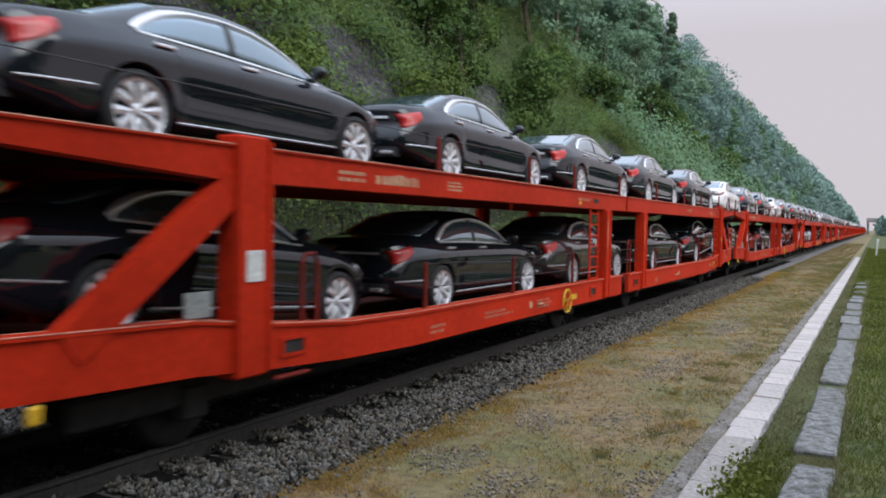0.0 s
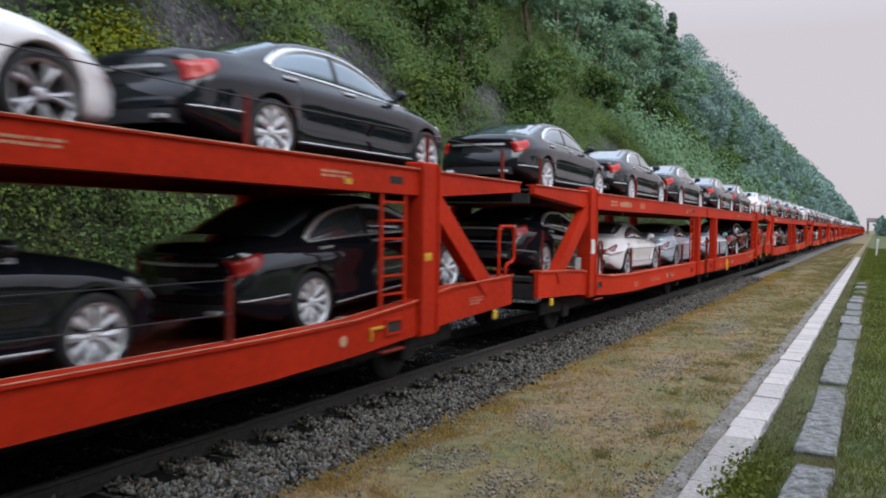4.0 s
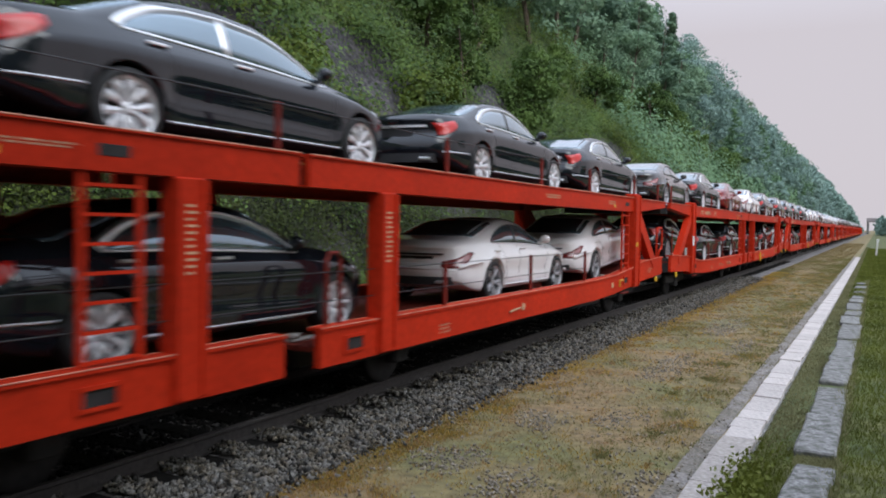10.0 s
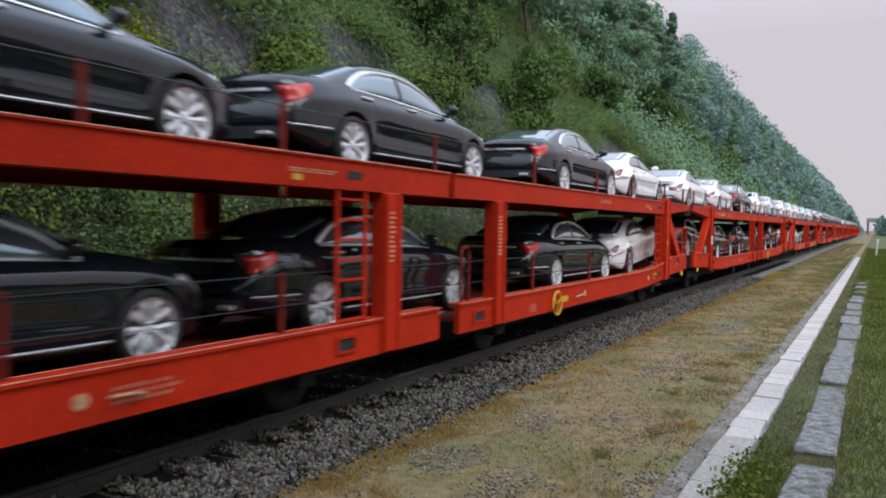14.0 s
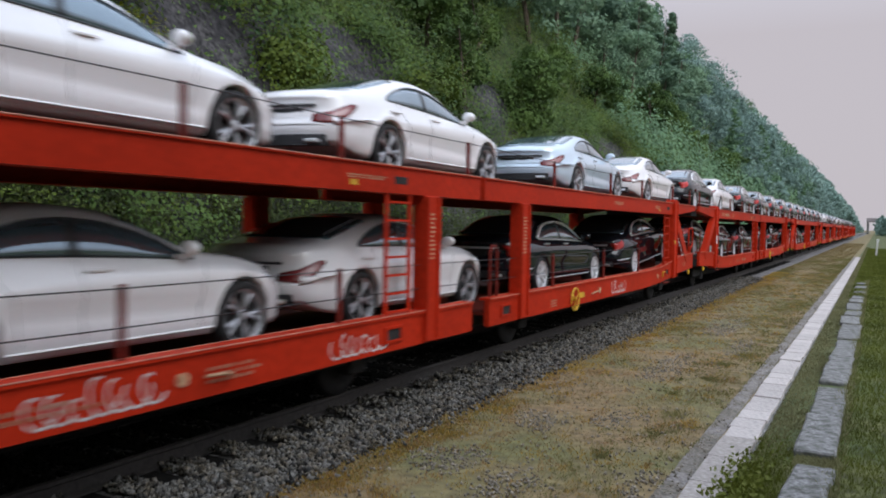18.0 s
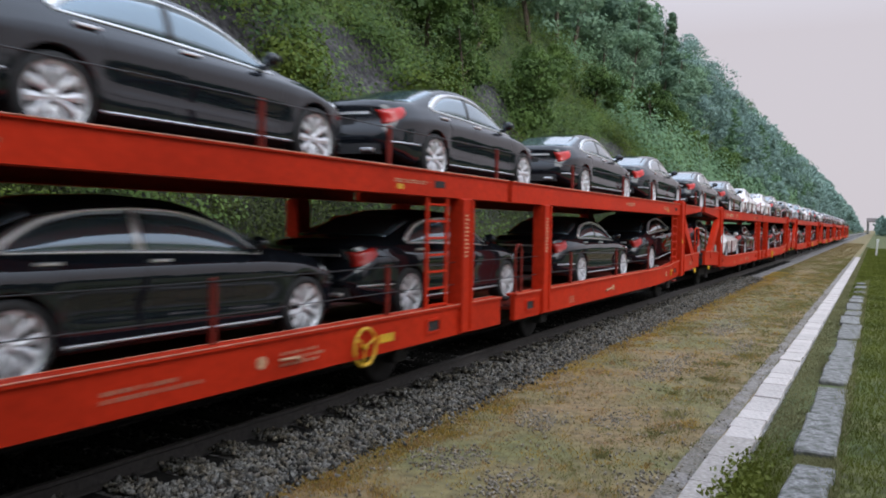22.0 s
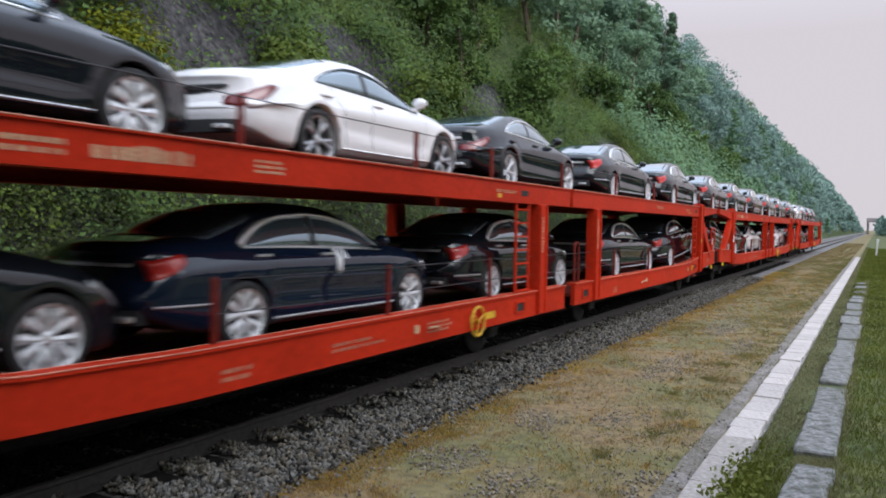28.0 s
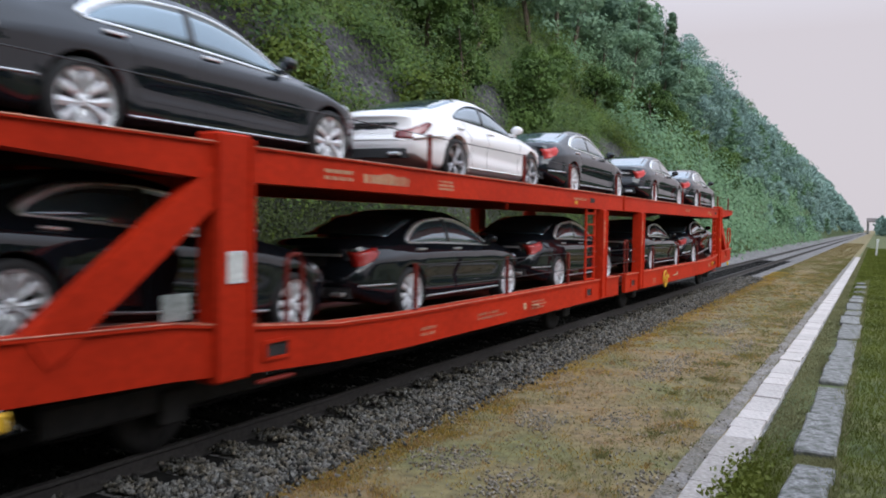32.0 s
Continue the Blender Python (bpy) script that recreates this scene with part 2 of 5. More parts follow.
def tube_bm(points, r, sides=6, bm=None, closed=False):
    """A round bar along points."""
    bm = bm or bmesh.new()
    pts = [Vector(q) for q in points]
    rings = []
    n = len(pts)
    for i, q in enumerate(pts):
        a = pts[(i - 1) % n] if (i or closed) else q
        b = pts[(i + 1) % n] if (i < n - 1 or closed) else q
        d = (b - a).normalized()
        u = d.orthogonal().normalized() if abs(d.z) > 0.9 else d.cross(Vector((0, 0, 1))).normalized()
        w = d.cross(u).normalized()
        rings.append([bm.verts.new(q + (u * math.cos(t) + w * math.sin(t)) * r) for t in (2 * math.pi * k / sides for k in range(sides))])
    for i in range(n if closed else n - 1):
        a, b = rings[i], rings[(i + 1) % n]
        for k in range(sides):
            bm.faces.new((a[k], a[(k + 1) % sides], b[(k + 1) % sides], b[k]))
    if not closed:
        bm.faces.new(rings[0][::-1])
        bm.faces.new(rings[-1])
    return bm


def lathe(profile, seg, axis="x"):
    """Verts and faces of a profile (radius, offset) turned about the axis."""
    v, f = [], []
    m = len(profile)
    for i in range(seg):
        t = 2 * math.pi * i / seg
        for r, o in profile:
            v.append((o, r * math.cos(t), r * math.sin(t)) if axis == "x" else (r * math.cos(t), r * math.sin(t), o))
    for i in range(seg):
        j = (i + 1) % seg
        for k in range(m - 1):
            f.append((i * m + k, j * m + k, j * m + k + 1, i * m + k + 1))
    return v, f
# ---- cars ----
R_WHEEL = 0.345


def smooth_line(y, ys, zs, width):
    """A profile through the given points, rounded over the width."""
    fine = np.linspace(ys[0] - 0.5, ys[-1] + 0.5, 1400)
    raw = np.interp(fine, ys, zs)
    step = fine[1] - fine[0]
    k = max(3, int(width / step) | 1)
    win = np.hanning(k + 2)[1:-1]
    pad = np.pad(raw, k // 2, mode="edge")
    return np.interp(y, fine, np.convolve(pad, win / win.sum(), mode="valid"))


CAR_KINDS = {
    # rear overhang, wheelbase, front overhang, half width, ends of the side glass, its rear arch, door pillar, screens, fall of the flank's upper crease
    "limousine": dict(ro=1.14, wb=3.165, fo=0.93, w=0.95, glass=(1.20, 3.66), arch=0.72, pillars=(2.34,), rear=(0.70, 1.50), front=(3.06, 3.86), crease=0.07, haunch=0.010, bow=0.25,
                      roof=[(0.0, 0.96), (0.05, 1.04), (0.13, 1.075), (0.4, 1.09), (0.76, 1.125), (1.1, 1.255), (1.5, 1.395), (1.9, 1.47), (2.3, 1.497), (2.7, 1.475), (3.05, 1.405), (3.4, 1.27), (3.68, 1.13), (3.88, 1.04), (4.3, 0.985), (4.7, 0.91), (5.0, 0.81), (5.17, 0.69), (5.235, 0.59)],
                      belt=[(0.0, 0.92), (0.3, 0.985), (1.0, 1.015), (2.0, 0.995), (3.0, 0.965), (3.7, 0.945), (4.3, 0.895), (4.8, 0.79), (5.1, 0.67), (5.235, 0.55)]),
    "long_limousine": dict(ro=1.14, wb=3.365, fo=0.93, w=0.95, glass=(1.12, 3.86), arch=0.62, pillars=(2.36,), rear=(0.70, 1.48), front=(3.26, 4.06), crease=0.07, haunch=0.010, bow=0.25,
                      roof=[(0.0, 0.96), (0.05, 1.04), (0.13, 1.075), (0.4, 1.09), (0.76, 1.125), (1.1, 1.265), (1.5, 1.405), (1.9, 1.48), (2.4, 1.507), (2.9, 1.485), (3.25, 1.41), (3.6, 1.27), (3.88, 1.13), (4.08, 1.04), (4.5, 0.985), (4.9, 0.91), (5.2, 0.81), (5.37, 0.69), (5.435, 0.59)],
                      belt=[(0.0, 0.92), (0.3, 0.985), (1.0, 1.015), (2.0, 0.995), (3.2, 0.965), (3.9, 0.945), (4.5, 0.895), (5.0, 0.79), (5.3, 0.67), (5.435, 0.55)]),
    "coupe": dict(ro=1.13, wb=2.874, fo=0.93, w=0.945, glass=(1.16, 3.40), arch=0.95, pillars=(2.18,), rear=(0.62, 1.56), front=(2.70, 3.54), crease=0.17, haunch=0.022, bow=0.33,
                  roof=[(0.0, 0.90), (0.05, 0.985), (0.13, 1.02), (0.35, 1.045), (0.62, 1.085), (0.95, 1.195), (1.4, 1.33), (1.8, 1.395), (2.15, 1.412), (2.5, 1.385), (2.85, 1.30), (3.2, 1.155), (3.54, 1.005), (4.05, 0.955), (4.45, 0.87), (4.72, 0.77), (4.87, 0.66), (4.934, 0.57)],
                  belt=[(0.0, 0.86), (0.3, 0.945), (1.0, 0.985), (2.0, 0.965), (2.8, 0.94), (3.45, 0.915), (4.0, 0.87), (4.5, 0.76), (4.8, 0.64), (4.934, 0.53)]),
    "saloon": dict(ro=1.10, wb=2.94, fo=0.85, w=0.925, glass=(1.10, 3.40), arch=0.60, pillars=(2.20,), rear=(0.66, 1.40), front=(2.82, 3.58), crease=0.06, haunch=0.008, bow=0.25,
                   roof=[(0.0, 0.95), (0.05, 1.02), (0.13, 1.055), (0.35, 1.07), (0.68, 1.105), (1.0, 1.235), (1.4, 1.375), (1.8, 1.445), (2.2, 1.462), (2.55, 1.43), (2.9, 1.33), (3.25, 1.18), (3.58, 1.02), (4.05, 0.955), (4.45, 0.87), (4.70, 0.77), (4.83, 0.66), (4.89, 0.57)],
                   belt=[(0.0, 0.90), (0.3, 0.965), (1.0, 0.99), (2.0, 0.975), (2.8, 0.955), (3.5, 0.93), (4.0, 0.885), (4.5, 0.77), (4.78, 0.64), (4.89, 0.54)]),
}
BELT, RAIL = 11, 13      # ring points of the window line and of the roof rail


def ease(a, lo, hi):
    q = min(1.0, max(0.0, (a - lo) / (hi - lo)))
    return q * q * (3 - 2 * q)


def car_surface(k):
    """Stations x ring points x 3 of the near half (x >= 0) of a car's skin; y from the rear end."""
    c = CAR_KINDS[k]
    length = c["ro"] + c["wb"] + c["fo"]
    ya, yf = c["ro"], c["ro"] + c["wb"]
    st = set(np.round(np.linspace(0.10, length - 0.10, 56), 3))
    for ax in (ya, yf):
        st |= set(np.round(ax + 0.40 * np.sin(np.linspace(-math.pi / 2, math.pi / 2, 15)), 3))
    st |= {0.0, 0.02, 0.05, length - 0.06, length - 0.02, length}
    ys = np.array(sorted(st))
    ys = ys[np.concatenate(([True], np.diff(ys) > 0.012))]
    w = smooth_line(ys, [0, 0.05, 0.2, 0.7, 1.4, length - 1.3, length - 0.6, length - 0.22, length - 0.06, length],
                    np.array([0.78, 0.85, 0.905, 0.975, 1.0, 1.0, 0.97, 0.87, 0.76, 0.68]) * c["w"], 0.16)
    w = w + c["haunch"] * np.exp(-((ys - ya) / 0.45) ** 2) + 0.5 * c["haunch"] * np.exp(-((ys - yf) / 0.45) ** 2)
    zt = smooth_line(ys, *zip(*c["roof"]), 0.16)
    zl = smooth_line(ys, *zip(*c["belt"]), 0.3)
    zl = np.minimum(zl, zt - 0.012)
    zb = smooth_line(ys, [0, 0.1, 0.35, 0.8, length - 0.8, length - 0.2, length], [0.40, 0.34, 0.26, 0.20, 0.20, 0.22, 0.30], 0.2)
    for ax in (ya, yf):
        d = np.clip(0.388 ** 2 - (ys - ax) ** 2, 0, None)
        zb = np.maximum(zb, np.where(d > 0, R_WHEEL + np.sqrt(d), 0))
    height = max(z for _, z in c["roof"])
    g = np.clip((zt - zl - 0.03) / (height - zl.mean() - 0.05), 0, 1)
    g = g * g * (3 - 2 * g) * 0.5 + g * 0.5
    rings = []
    for i, y in enumerate(ys):
        W, b, l, t, q = w[i], zb[i], zl[i], zt[i], g[i]
        door = ease(y, ya + 0.30, ya + 0.60) * (1 - ease(y, yf - 0.60, yf - 0.30))
        over = ease(b, 0.28, 0.50)
        along = (y - ya) / c["wb"]
        low = 0.47 + 0.09 * (1 - min(1, max(0, along)))                    # sculpted hollow above the sill, rising to the rear
        zc = l - 0.075 - c["crease"] * (1 - min(1, max(-0.2, along))) ** 1.3  # upper crease falling to the rear
        zc = max(min(zc, l - 0.05), 0.66 * l)
        side = [(0.93, 0.215), (0.985 - 0.010 * (1 - door), 0.285), (0.958 + 0.022 * (1 - door), low - 0.07), (0.950 + 0.034 * (1 - door), low),
                (0.990, low + 0.11), (1.0, (low + 0.11) * 0.45 + zc * 0.55), (0.994, zc - 0.012), (0.976, zc + 0.014)]
        ring = [(0, b), (0.80 * W, b)]
        for n, (a, z) in enumerate(side):
            zz = max(z, b + 0.004 + 0.009 * n)
            ring.append(((a + (1.0 - a) * over * (1 if n < 6 else 0)) * W, min(zz, l - 0.012 * (9 - n))))
        ring.append(((0.976 * 0.45 + 0.900 * 0.55) * W + 0.004, (zc + 0.014) * 0.45 + l * 0.55))
        ring[-1] = (ring[-1][0], max(ring[-1][1], ring[-2][1] + 0.006))
        belt = (0.900 * W - 0.012, max(l, ring[-1][1] + 0.005))
        xr = 0.84 * W * (1 - q) + 0.675 * q
        zr = (l + (t - l) * 0.55) * (1 - q) + (t - 0.070) * q
        x8 = 0.66 * W * (1 - q) + 0.56 * q
        ring += [belt, ((belt[0] + xr) / 2 + 0.016 * q, (belt[1] + zr) / 2), (xr, zr), (x8, t - 0.026 * q - 0.014 * (1 - q)), (x8 * 0.5, t - 0.006), (0, t)]
        bow = c["bow"] * max(0, 1 - y / 0.6) - 0.20 * max(0, 1 - (length - y) / 0.5)
        tail = max(0, 1 - y / 0.35)
        rings.append([(x, y + bow * (x / c["w"]) ** 2 - tail * (0.05 * math.exp(-((z - 0.56) / 0.10) ** 2) - 0.05 * math.exp(-((z - 0.80) / 0.09) ** 2)), z) for x, z in ring])
    return np.array(rings), ys, c, length


def on_skin(rings, ys, y, j):
    """The skin at a station y and a ring point j, both continuous."""
    i = min(max(int(np.searchsorted(ys, y)) - 1, 0), len(ys) - 2)
    u = (y - ys[i]) / (ys[i + 1] - ys[i])
    a = min(max(int(j), 0), rings.shape[1] - 2)
    v = j - a
    p, q = rings[i], rings[i + 1]
    return (p[a] * (1 - v) + p[a + 1] * v) * (1 - u) + (q[a] * (1 - v) + q[a + 1] * v) * u


def glass_height(c, y):
    """Share of the cabin's side that the glass fills at y: an arch at the rear, a taper at the front."""
    r = min(1.0, max(0.0, (y - c["glass"][0]) / c["arch"]))
    f = min(1.0, max(0.0, (c["glass"][1] - y) / 0.30))
    return 0.05 + 0.80 * math.sqrt(max(0.0, 1 - (1 - r) ** 2.2)) * f ** 0.7 + 0.004


def bow_box(x1, y0, y1, z0, z1, k, w):
    """A bar across the car that follows the bow of its end."""
    bm = bmesh.new()
    rows = []
    for q in np.linspace(-1, 1, 9):
        x = x1 * q
        dy = k * (x / w) ** 2
        rows.append([bm.verts.new((x, y + dy, z)) for y, z in ((y0, z0), (y1, z0), (y1, z1), (y0, z1))])
    for p, q in zip(rows, rows[1:]):
        for i in range(4):
            bm.faces.new((p[i], p[(i + 1) % 4], q[(i + 1) % 4], q[i]))
    bm.faces.new(rows[0][::-1])
    bm.faces.new(rows[-1])
    bmesh.ops.recalc_face_normals(bm, faces=bm.faces[:])
    return bm


def strip_tube(pts, r, mat, name, parent, sides=4):
    return part(name, tube_bm(pts, r, sides), mat, parent)


def sheet(P, off, side, mat, name, parent, label="", closed=False):
    """A thin piece laid over the skin: P is a grid of places on it, off metres how proud it stands."""
    P = np.asarray(P, float)
    if closed:
        du = (np.roll(P, -1, 0) - np.roll(P, 1, 0))
    else:
        du = np.gradient(P, axis=0)
    nn = np.cross(du, np.gradient(P, axis=1))
    nn /= np.linalg.norm(nn, axis=2, keepdims=True) + 1e-9
    mid = P.reshape(-1, 3).mean(axis=0)
    flip = (nn * (P - np.array([0.0, mid[1], 0.62]))).sum(axis=2)
    nn = np.where(flip[..., None] < 0, -nn, nn)
    n, m = P.shape[:2]
    V = np.concatenate([(P + nn * off).reshape(-1, 3), (P - nn * 0.012).reshape(-1, 3)])
    V[:, 0] *= side
    base, f = n * m, []
    for i in range(n if closed else n - 1):
        for j in range(m - 1):
            a, b = i * m + j, ((i + 1) % n) * m + j
            f.append((a, a + 1, b + 1, b))
    if closed:
        for i in range(n):
            a, b = i * m, ((i + 1) % n) * m
            f += [(b, b + base, a + base, a), (a + m - 1, a + m - 1 + base, b + m - 1 + base, b + m - 1)]
    else:
        rim = [(0, j) for j in range(m)] + [(i, m - 1) for i in range(1, n)] + [(n - 1, j) for j in range(m - 2, -1, -1)] + [(i, 0) for i in range(n - 2, 0, -1)]
        for a, b in zip(rim, rim[1:] + rim[:1]):
            ia, ib = a[0] * m + a[1], b[0] * m + b[1]
            f.append((ib, ia, ia + base, ib + base))
    # faces outwards
    a, b, d = (V[f[0][k]] for k in (0, 1, 3))
    if np.dot(np.cross(b - a, d - a), nn[0, 0] * np.array([side, 1, 1])) < 0:
        f = [q[::-1] for q in f]
    me = mesh_of(name, V, f, mat, True)
    return part_me(name, me, parent, label)


def tail_lamp(rings, i1, tall, w, bow, sd, root):
    """A red lamp that wraps from the rear face on to the wing and narrows to a point."""
    rows = []
    for q in ((0.88,) if tall else (0.70, 0.85)):
        r = rings[0].copy()
        r[:, 1] += bow * ((r[:, 0] * q / w) ** 2 - (r[:, 0] / w) ** 2)
        r[:, 0] *= q
        rows.append(r)
    st = rows + [rings[i] for i in range(0, i1 + 1)]
    n = len(st)
    grid = np.zeros((n, 5, 3))
    for i, r in enumerate(st):
        u = i / (n - 1)
        lo, hi = (7.2 + 2.4 * u ** 1.6, 10.8 - 0.2 * u) if tall else (9.4 - 0.55 * max(0.04, 1 - ((u - 0.42) / 0.6) ** 2) + 0.5 * u, 9.5 + 0.45 * max(0.04, 1 - ((u - 0.46) / 0.58) ** 2) + 0.5 * u)
        for j in range(5):
            p = lo + (hi - lo) * j / 4
            a = int(p)
            grid[i, j] = r[a] * (a + 1 - p) + r[a + 1] * (p - a)
    ob = sheet(grid, 0.012, sd, TAIL if tall else TAIL_DARK, "tail_lamp", root, "red tail lamp" if tall else "smoked red almond-shaped tail lamp")
    if not tall:
        ob.data.materials.append(LENS)
        for i in range(2, n - 3):
            for j in (1, 2):
                ob.data.polygons[i * 4 + j].material_index = 1
    return ob


def wheel_meshes(style):
    v, f = lathe([(0.252, 0.085), (0.268, 0.105), (0.318, 0.11), (0.338, 0.095), (0.345, 0.05), (0.345, -0.06), (0.335, -0.11), (0.25, -0.11)], 28)
    tyre = mesh_of("tyre", v, f, TYRE, True)
    mat = ALLOY if style != "coupe" else ALLOY_DARK
    v, f = lathe([(0.240, -0.09), (0.236, 0.05), (0.246, 0.092), (0.264, 0.100), (0.272, 0.108)], 28)
    # limousine: five pairs of broad blades; others: five pairs of narrow spokes
    broad = "limousine" in style
    for s in range(5):
        a0 = 2 * math.pi * s / 5
        for d in ((-0.305, 0.305) if broad else (-0.19, 0.19)):
            n = len(v)
            hw0, hw1 = (0.015, 0.043) if broad else (0.013, 0.022)
            for r, hw, o in ((0.045, hw0, 0.070), (0.110, hw0 * 0.65 + hw1 * 0.35, 0.086), (0.180, hw0 * 0.3 + hw1 * 0.7, 0.093), (0.250, hw1, 0.088)):
                a = a0 + d * (min(1, 0.4 + 0.6 * r / 0.18) if broad else r / 0.24)
                for sg, oo in ((-1, o - 0.010), (0, o), (1, o - 0.010), (1, o - 0.035), (-1, o - 0.035)):
                    cy, cz = r * math.cos(a), r * math.sin(a)
                    v.append((oo, cy - sg * hw * math.sin(a), cz + sg * hw * math.cos(a)))
            for q in range(3):
                b = n + q * 5
                f += [(b, b + 1, b + 6, b + 5), (b + 1, b + 2, b + 7, b + 6), (b + 2, b + 3, b + 8, b + 7), (b + 4, b, b + 5, b + 9)]
    n = len(v)
    hv, hf = lathe([(0.0, 0.090), (0.038, 0.088), (0.055, 0.078), (0.056, 0.05)], 14)
    v += hv
    f += [tuple(q + n for q in t) for t in hf]
    n, nf = len(v), len(f)
    dv, df = lathe([(0.0, 0.02), (0.17, 0.02), (0.232, 0.01)], 18)
    v += dv
    f += [tuple(q + n for q in t) for t in df]
    rim = mesh_of("rim", v, f, mat, False, [UNDER], [0] * nf + [1] * len(df))
    return tyre, rim


WHEELS = {}


def make_car(kind, colour, label, film=False):
    """A car, its parts under an Empty that stands on the deck midway between the axles."""
    rings, ys, c, length = car_surface(kind)
    yc = c["ro"] + c["wb"] / 2
    rings[..., 1] -= yc
    root = tagged(new("car"), label, "car", "cars on the train")
    paint = PAINT[colour]
    limo = "limousine" in kind
    shiny = limo or colour == "black"
    bright = CHROME if shiny else TRIM
    n, m = rings.shape[:2]
    at = lambda y: int(np.argmin(abs(ys - y)))
    skin = lambda y, j: on_skin(rings, ys, y, j)
    full = np.concatenate([rings, (rings * np.array([-1, 1, 1]))[:, -2:0:-1]], axis=1)   # closed ring
    M = full.shape[1]
    faces = [(i * M + j, i * M + (j + 1) % M, (i + 1) * M + (j + 1) % M, (i + 1) * M + j) for i in range(n - 1) for j in range(M)]
    V = full.reshape(-1, 3)
    cols = (0.72, 0.4, 0.0, -0.4, -0.72)
    for i, k in ((0, c["bow"]), (n - 1, -0.20)):
        extra, base = [], len(V)
        for j in range(m):
            x, y, z = rings[i, j]
            y -= k * (x / c["w"]) ** 2
            extra += [(x * q, y + k * (x * q / c["w"]) ** 2, z) for q in cols]
        V = np.concatenate([V, np.array(extra)])
        grid = [[i * M + j] + [base + j * 5 + q for q in range(5)] + [i * M + (M - j) % M] for j in range(m)]
        for j in range(1, m - 2):
            for q in range(6):
                t = (grid[j][q], grid[j][q + 1], grid[j + 1][q + 1], grid[j + 1][q])
                faces.append(t if i == 0 else t[::-1])
        for row, mid in ((grid[1], i * M), (grid[m - 2], i * M + m - 1)):
            for q in range(6):
                faces.append((row[q], row[q + 1], mid))
    part_me("body", mesh_of("body", V, faces, paint, True), root)
    # screens
    js = list(np.linspace(13.35, 16, 6))
    for name, (y0, y1), lean in (("rear_window", c["rear"], 0.10), ("windscreen", c["front"], -0.16)):
        P = []
        for u in np.linspace(0, 1, 11):
            row = []
            for j in js:
                e = ((16 - j) / 2.65) ** 2
                y = y0 + (y1 - y0) * u + lean * e * ((1 - u) if lean > 0 else u)
                row.append(skin(y, j))
            P.append(row + [p * np.array([-1, 1, 1]) for p in row[-2::-1]])
        sheet(P, 0.005, 1, GLASS, name, root, "dark tinted glass")
    # side glass, door posts, bright surround
    y0, y1 = c["glass"]
    a0 = 0.05
    post = c["pillars"][0]
    for sd in (1, -1):
        for ya, yb in ((y0, post - 0.035), (post + 0.035, y1)):
            P = [[skin(y, BELT + 2 * (a0 + (glass_height(c, y) - a0) * v)) for v in np.linspace(0, 1, 5)] for y in ya + (yb - ya) * (1 - np.cos(np.linspace(0, math.pi, 17))) / 2]
            sheet(P, 0.005, sd, GLASS, "side_window", root, "dark tinted glass")
        if sd < 0:
            continue
        P = [[skin(y, BELT + 2 * (a0 + (glass_height(c, y) - a0) * v)) for v in np.linspace(0, 1, 5)] for y in (post - 0.045, post, post + 0.045)]
        sheet(P, 0.007, sd, CHROME if "long" in kind else TRIM, "door_pillar", root)
        line = [(y, a0) for y in np.linspace(y0, y1, 18)]
        line += [(y, glass_height(c, y)) for y in (y1 - (y1 - y0) * (1 - np.cos(np.linspace(0, math.pi, 34))) / 2)[1:-1]]
        rim = []
        for i, (y, a) in enumerate(line):
            (ya, aa), (yb, ab) = line[i - 1], line[(i + 1) % len(line)]
            H = np.linalg.norm(skin(y, RAIL) - skin(y, BELT))
            t = np.array([yb - ya, (ab - aa) * H])
            t /= np.linalg.norm(t) + 1e-9
            o = np.array([t[1], -t[0]])
            wide = 0.020 if shiny else 0.009
            if limo and i >= 18:
                wide += 0.058 * (1 - ease(y, y0 + 0.12, y0 + 0.80))
            rim.append([skin(y + o[0] * e, BELT + 2 * (a + o[1] * e / H)) for e in (-0.004, wide * 0.5, wide)])
        sheet(rim, 0.011, sd, bright, "window_surround", root, "", True)
    for sd in (1, -1):
        s3 = np.array([sd, 1, 1])
        q = skin(y1 - 0.16, BELT) * s3
        bm = bmesh.new()
        bmesh.ops.create_uvsphere(bm, u_segments=12, v_segments=8, radius=1.0)
        for v in bm.verts:
            v.co = Vector((q[0] + sd * (0.13 + 0.105 * v.co.x * sd), q[1] + 0.075 * v.co.y * (1.4 if v.co.y > 0 else 0.6), q[2] + 0.105 + 0.072 * v.co.z))
        add_box(bm, min(q[0] - 0.02 * sd, q[0] + 0.10 * sd), max(q[0] - 0.02 * sd, q[0] + 0.10 * sd), q[1] - 0.03, q[1] + 0.04, q[2] + 0.005, q[2] + 0.05)
        mirror_ob = part("door_mirror", bm, paint, root)
        mirror_ob.data.polygons.foreach_set("use_smooth", [len(p.vertices) < 5 and p.index < 90 for p in mirror_ob.data.polygons])
        tail_lamp(rings, at(0.40 if limo else 0.46), limo, c["w"], c["bow"], sd, root)
        P = [[skin(y, j) for j in np.linspace(8.3, 10.8 - 0.9 * (length - 0.10 - y) / 0.5, 5)] for y in np.linspace(length - 0.60, length - 0.08, 7)]
        sheet(P, 0.008, sd, LAMP, "headlamp", root, "clear headlamp")
    # sill, bumper strip, handles
    ya, yb = c["ro"] + 0.42, c["ro"] + c["wb"] - 0.42
    strip_tube([skin(y, 3.0) + np.array([0.004, 0, -0.005]) for y in np.linspace(ya, yb, 9)], 0.013, CHROME if limo else paint, "sill_strip", root)
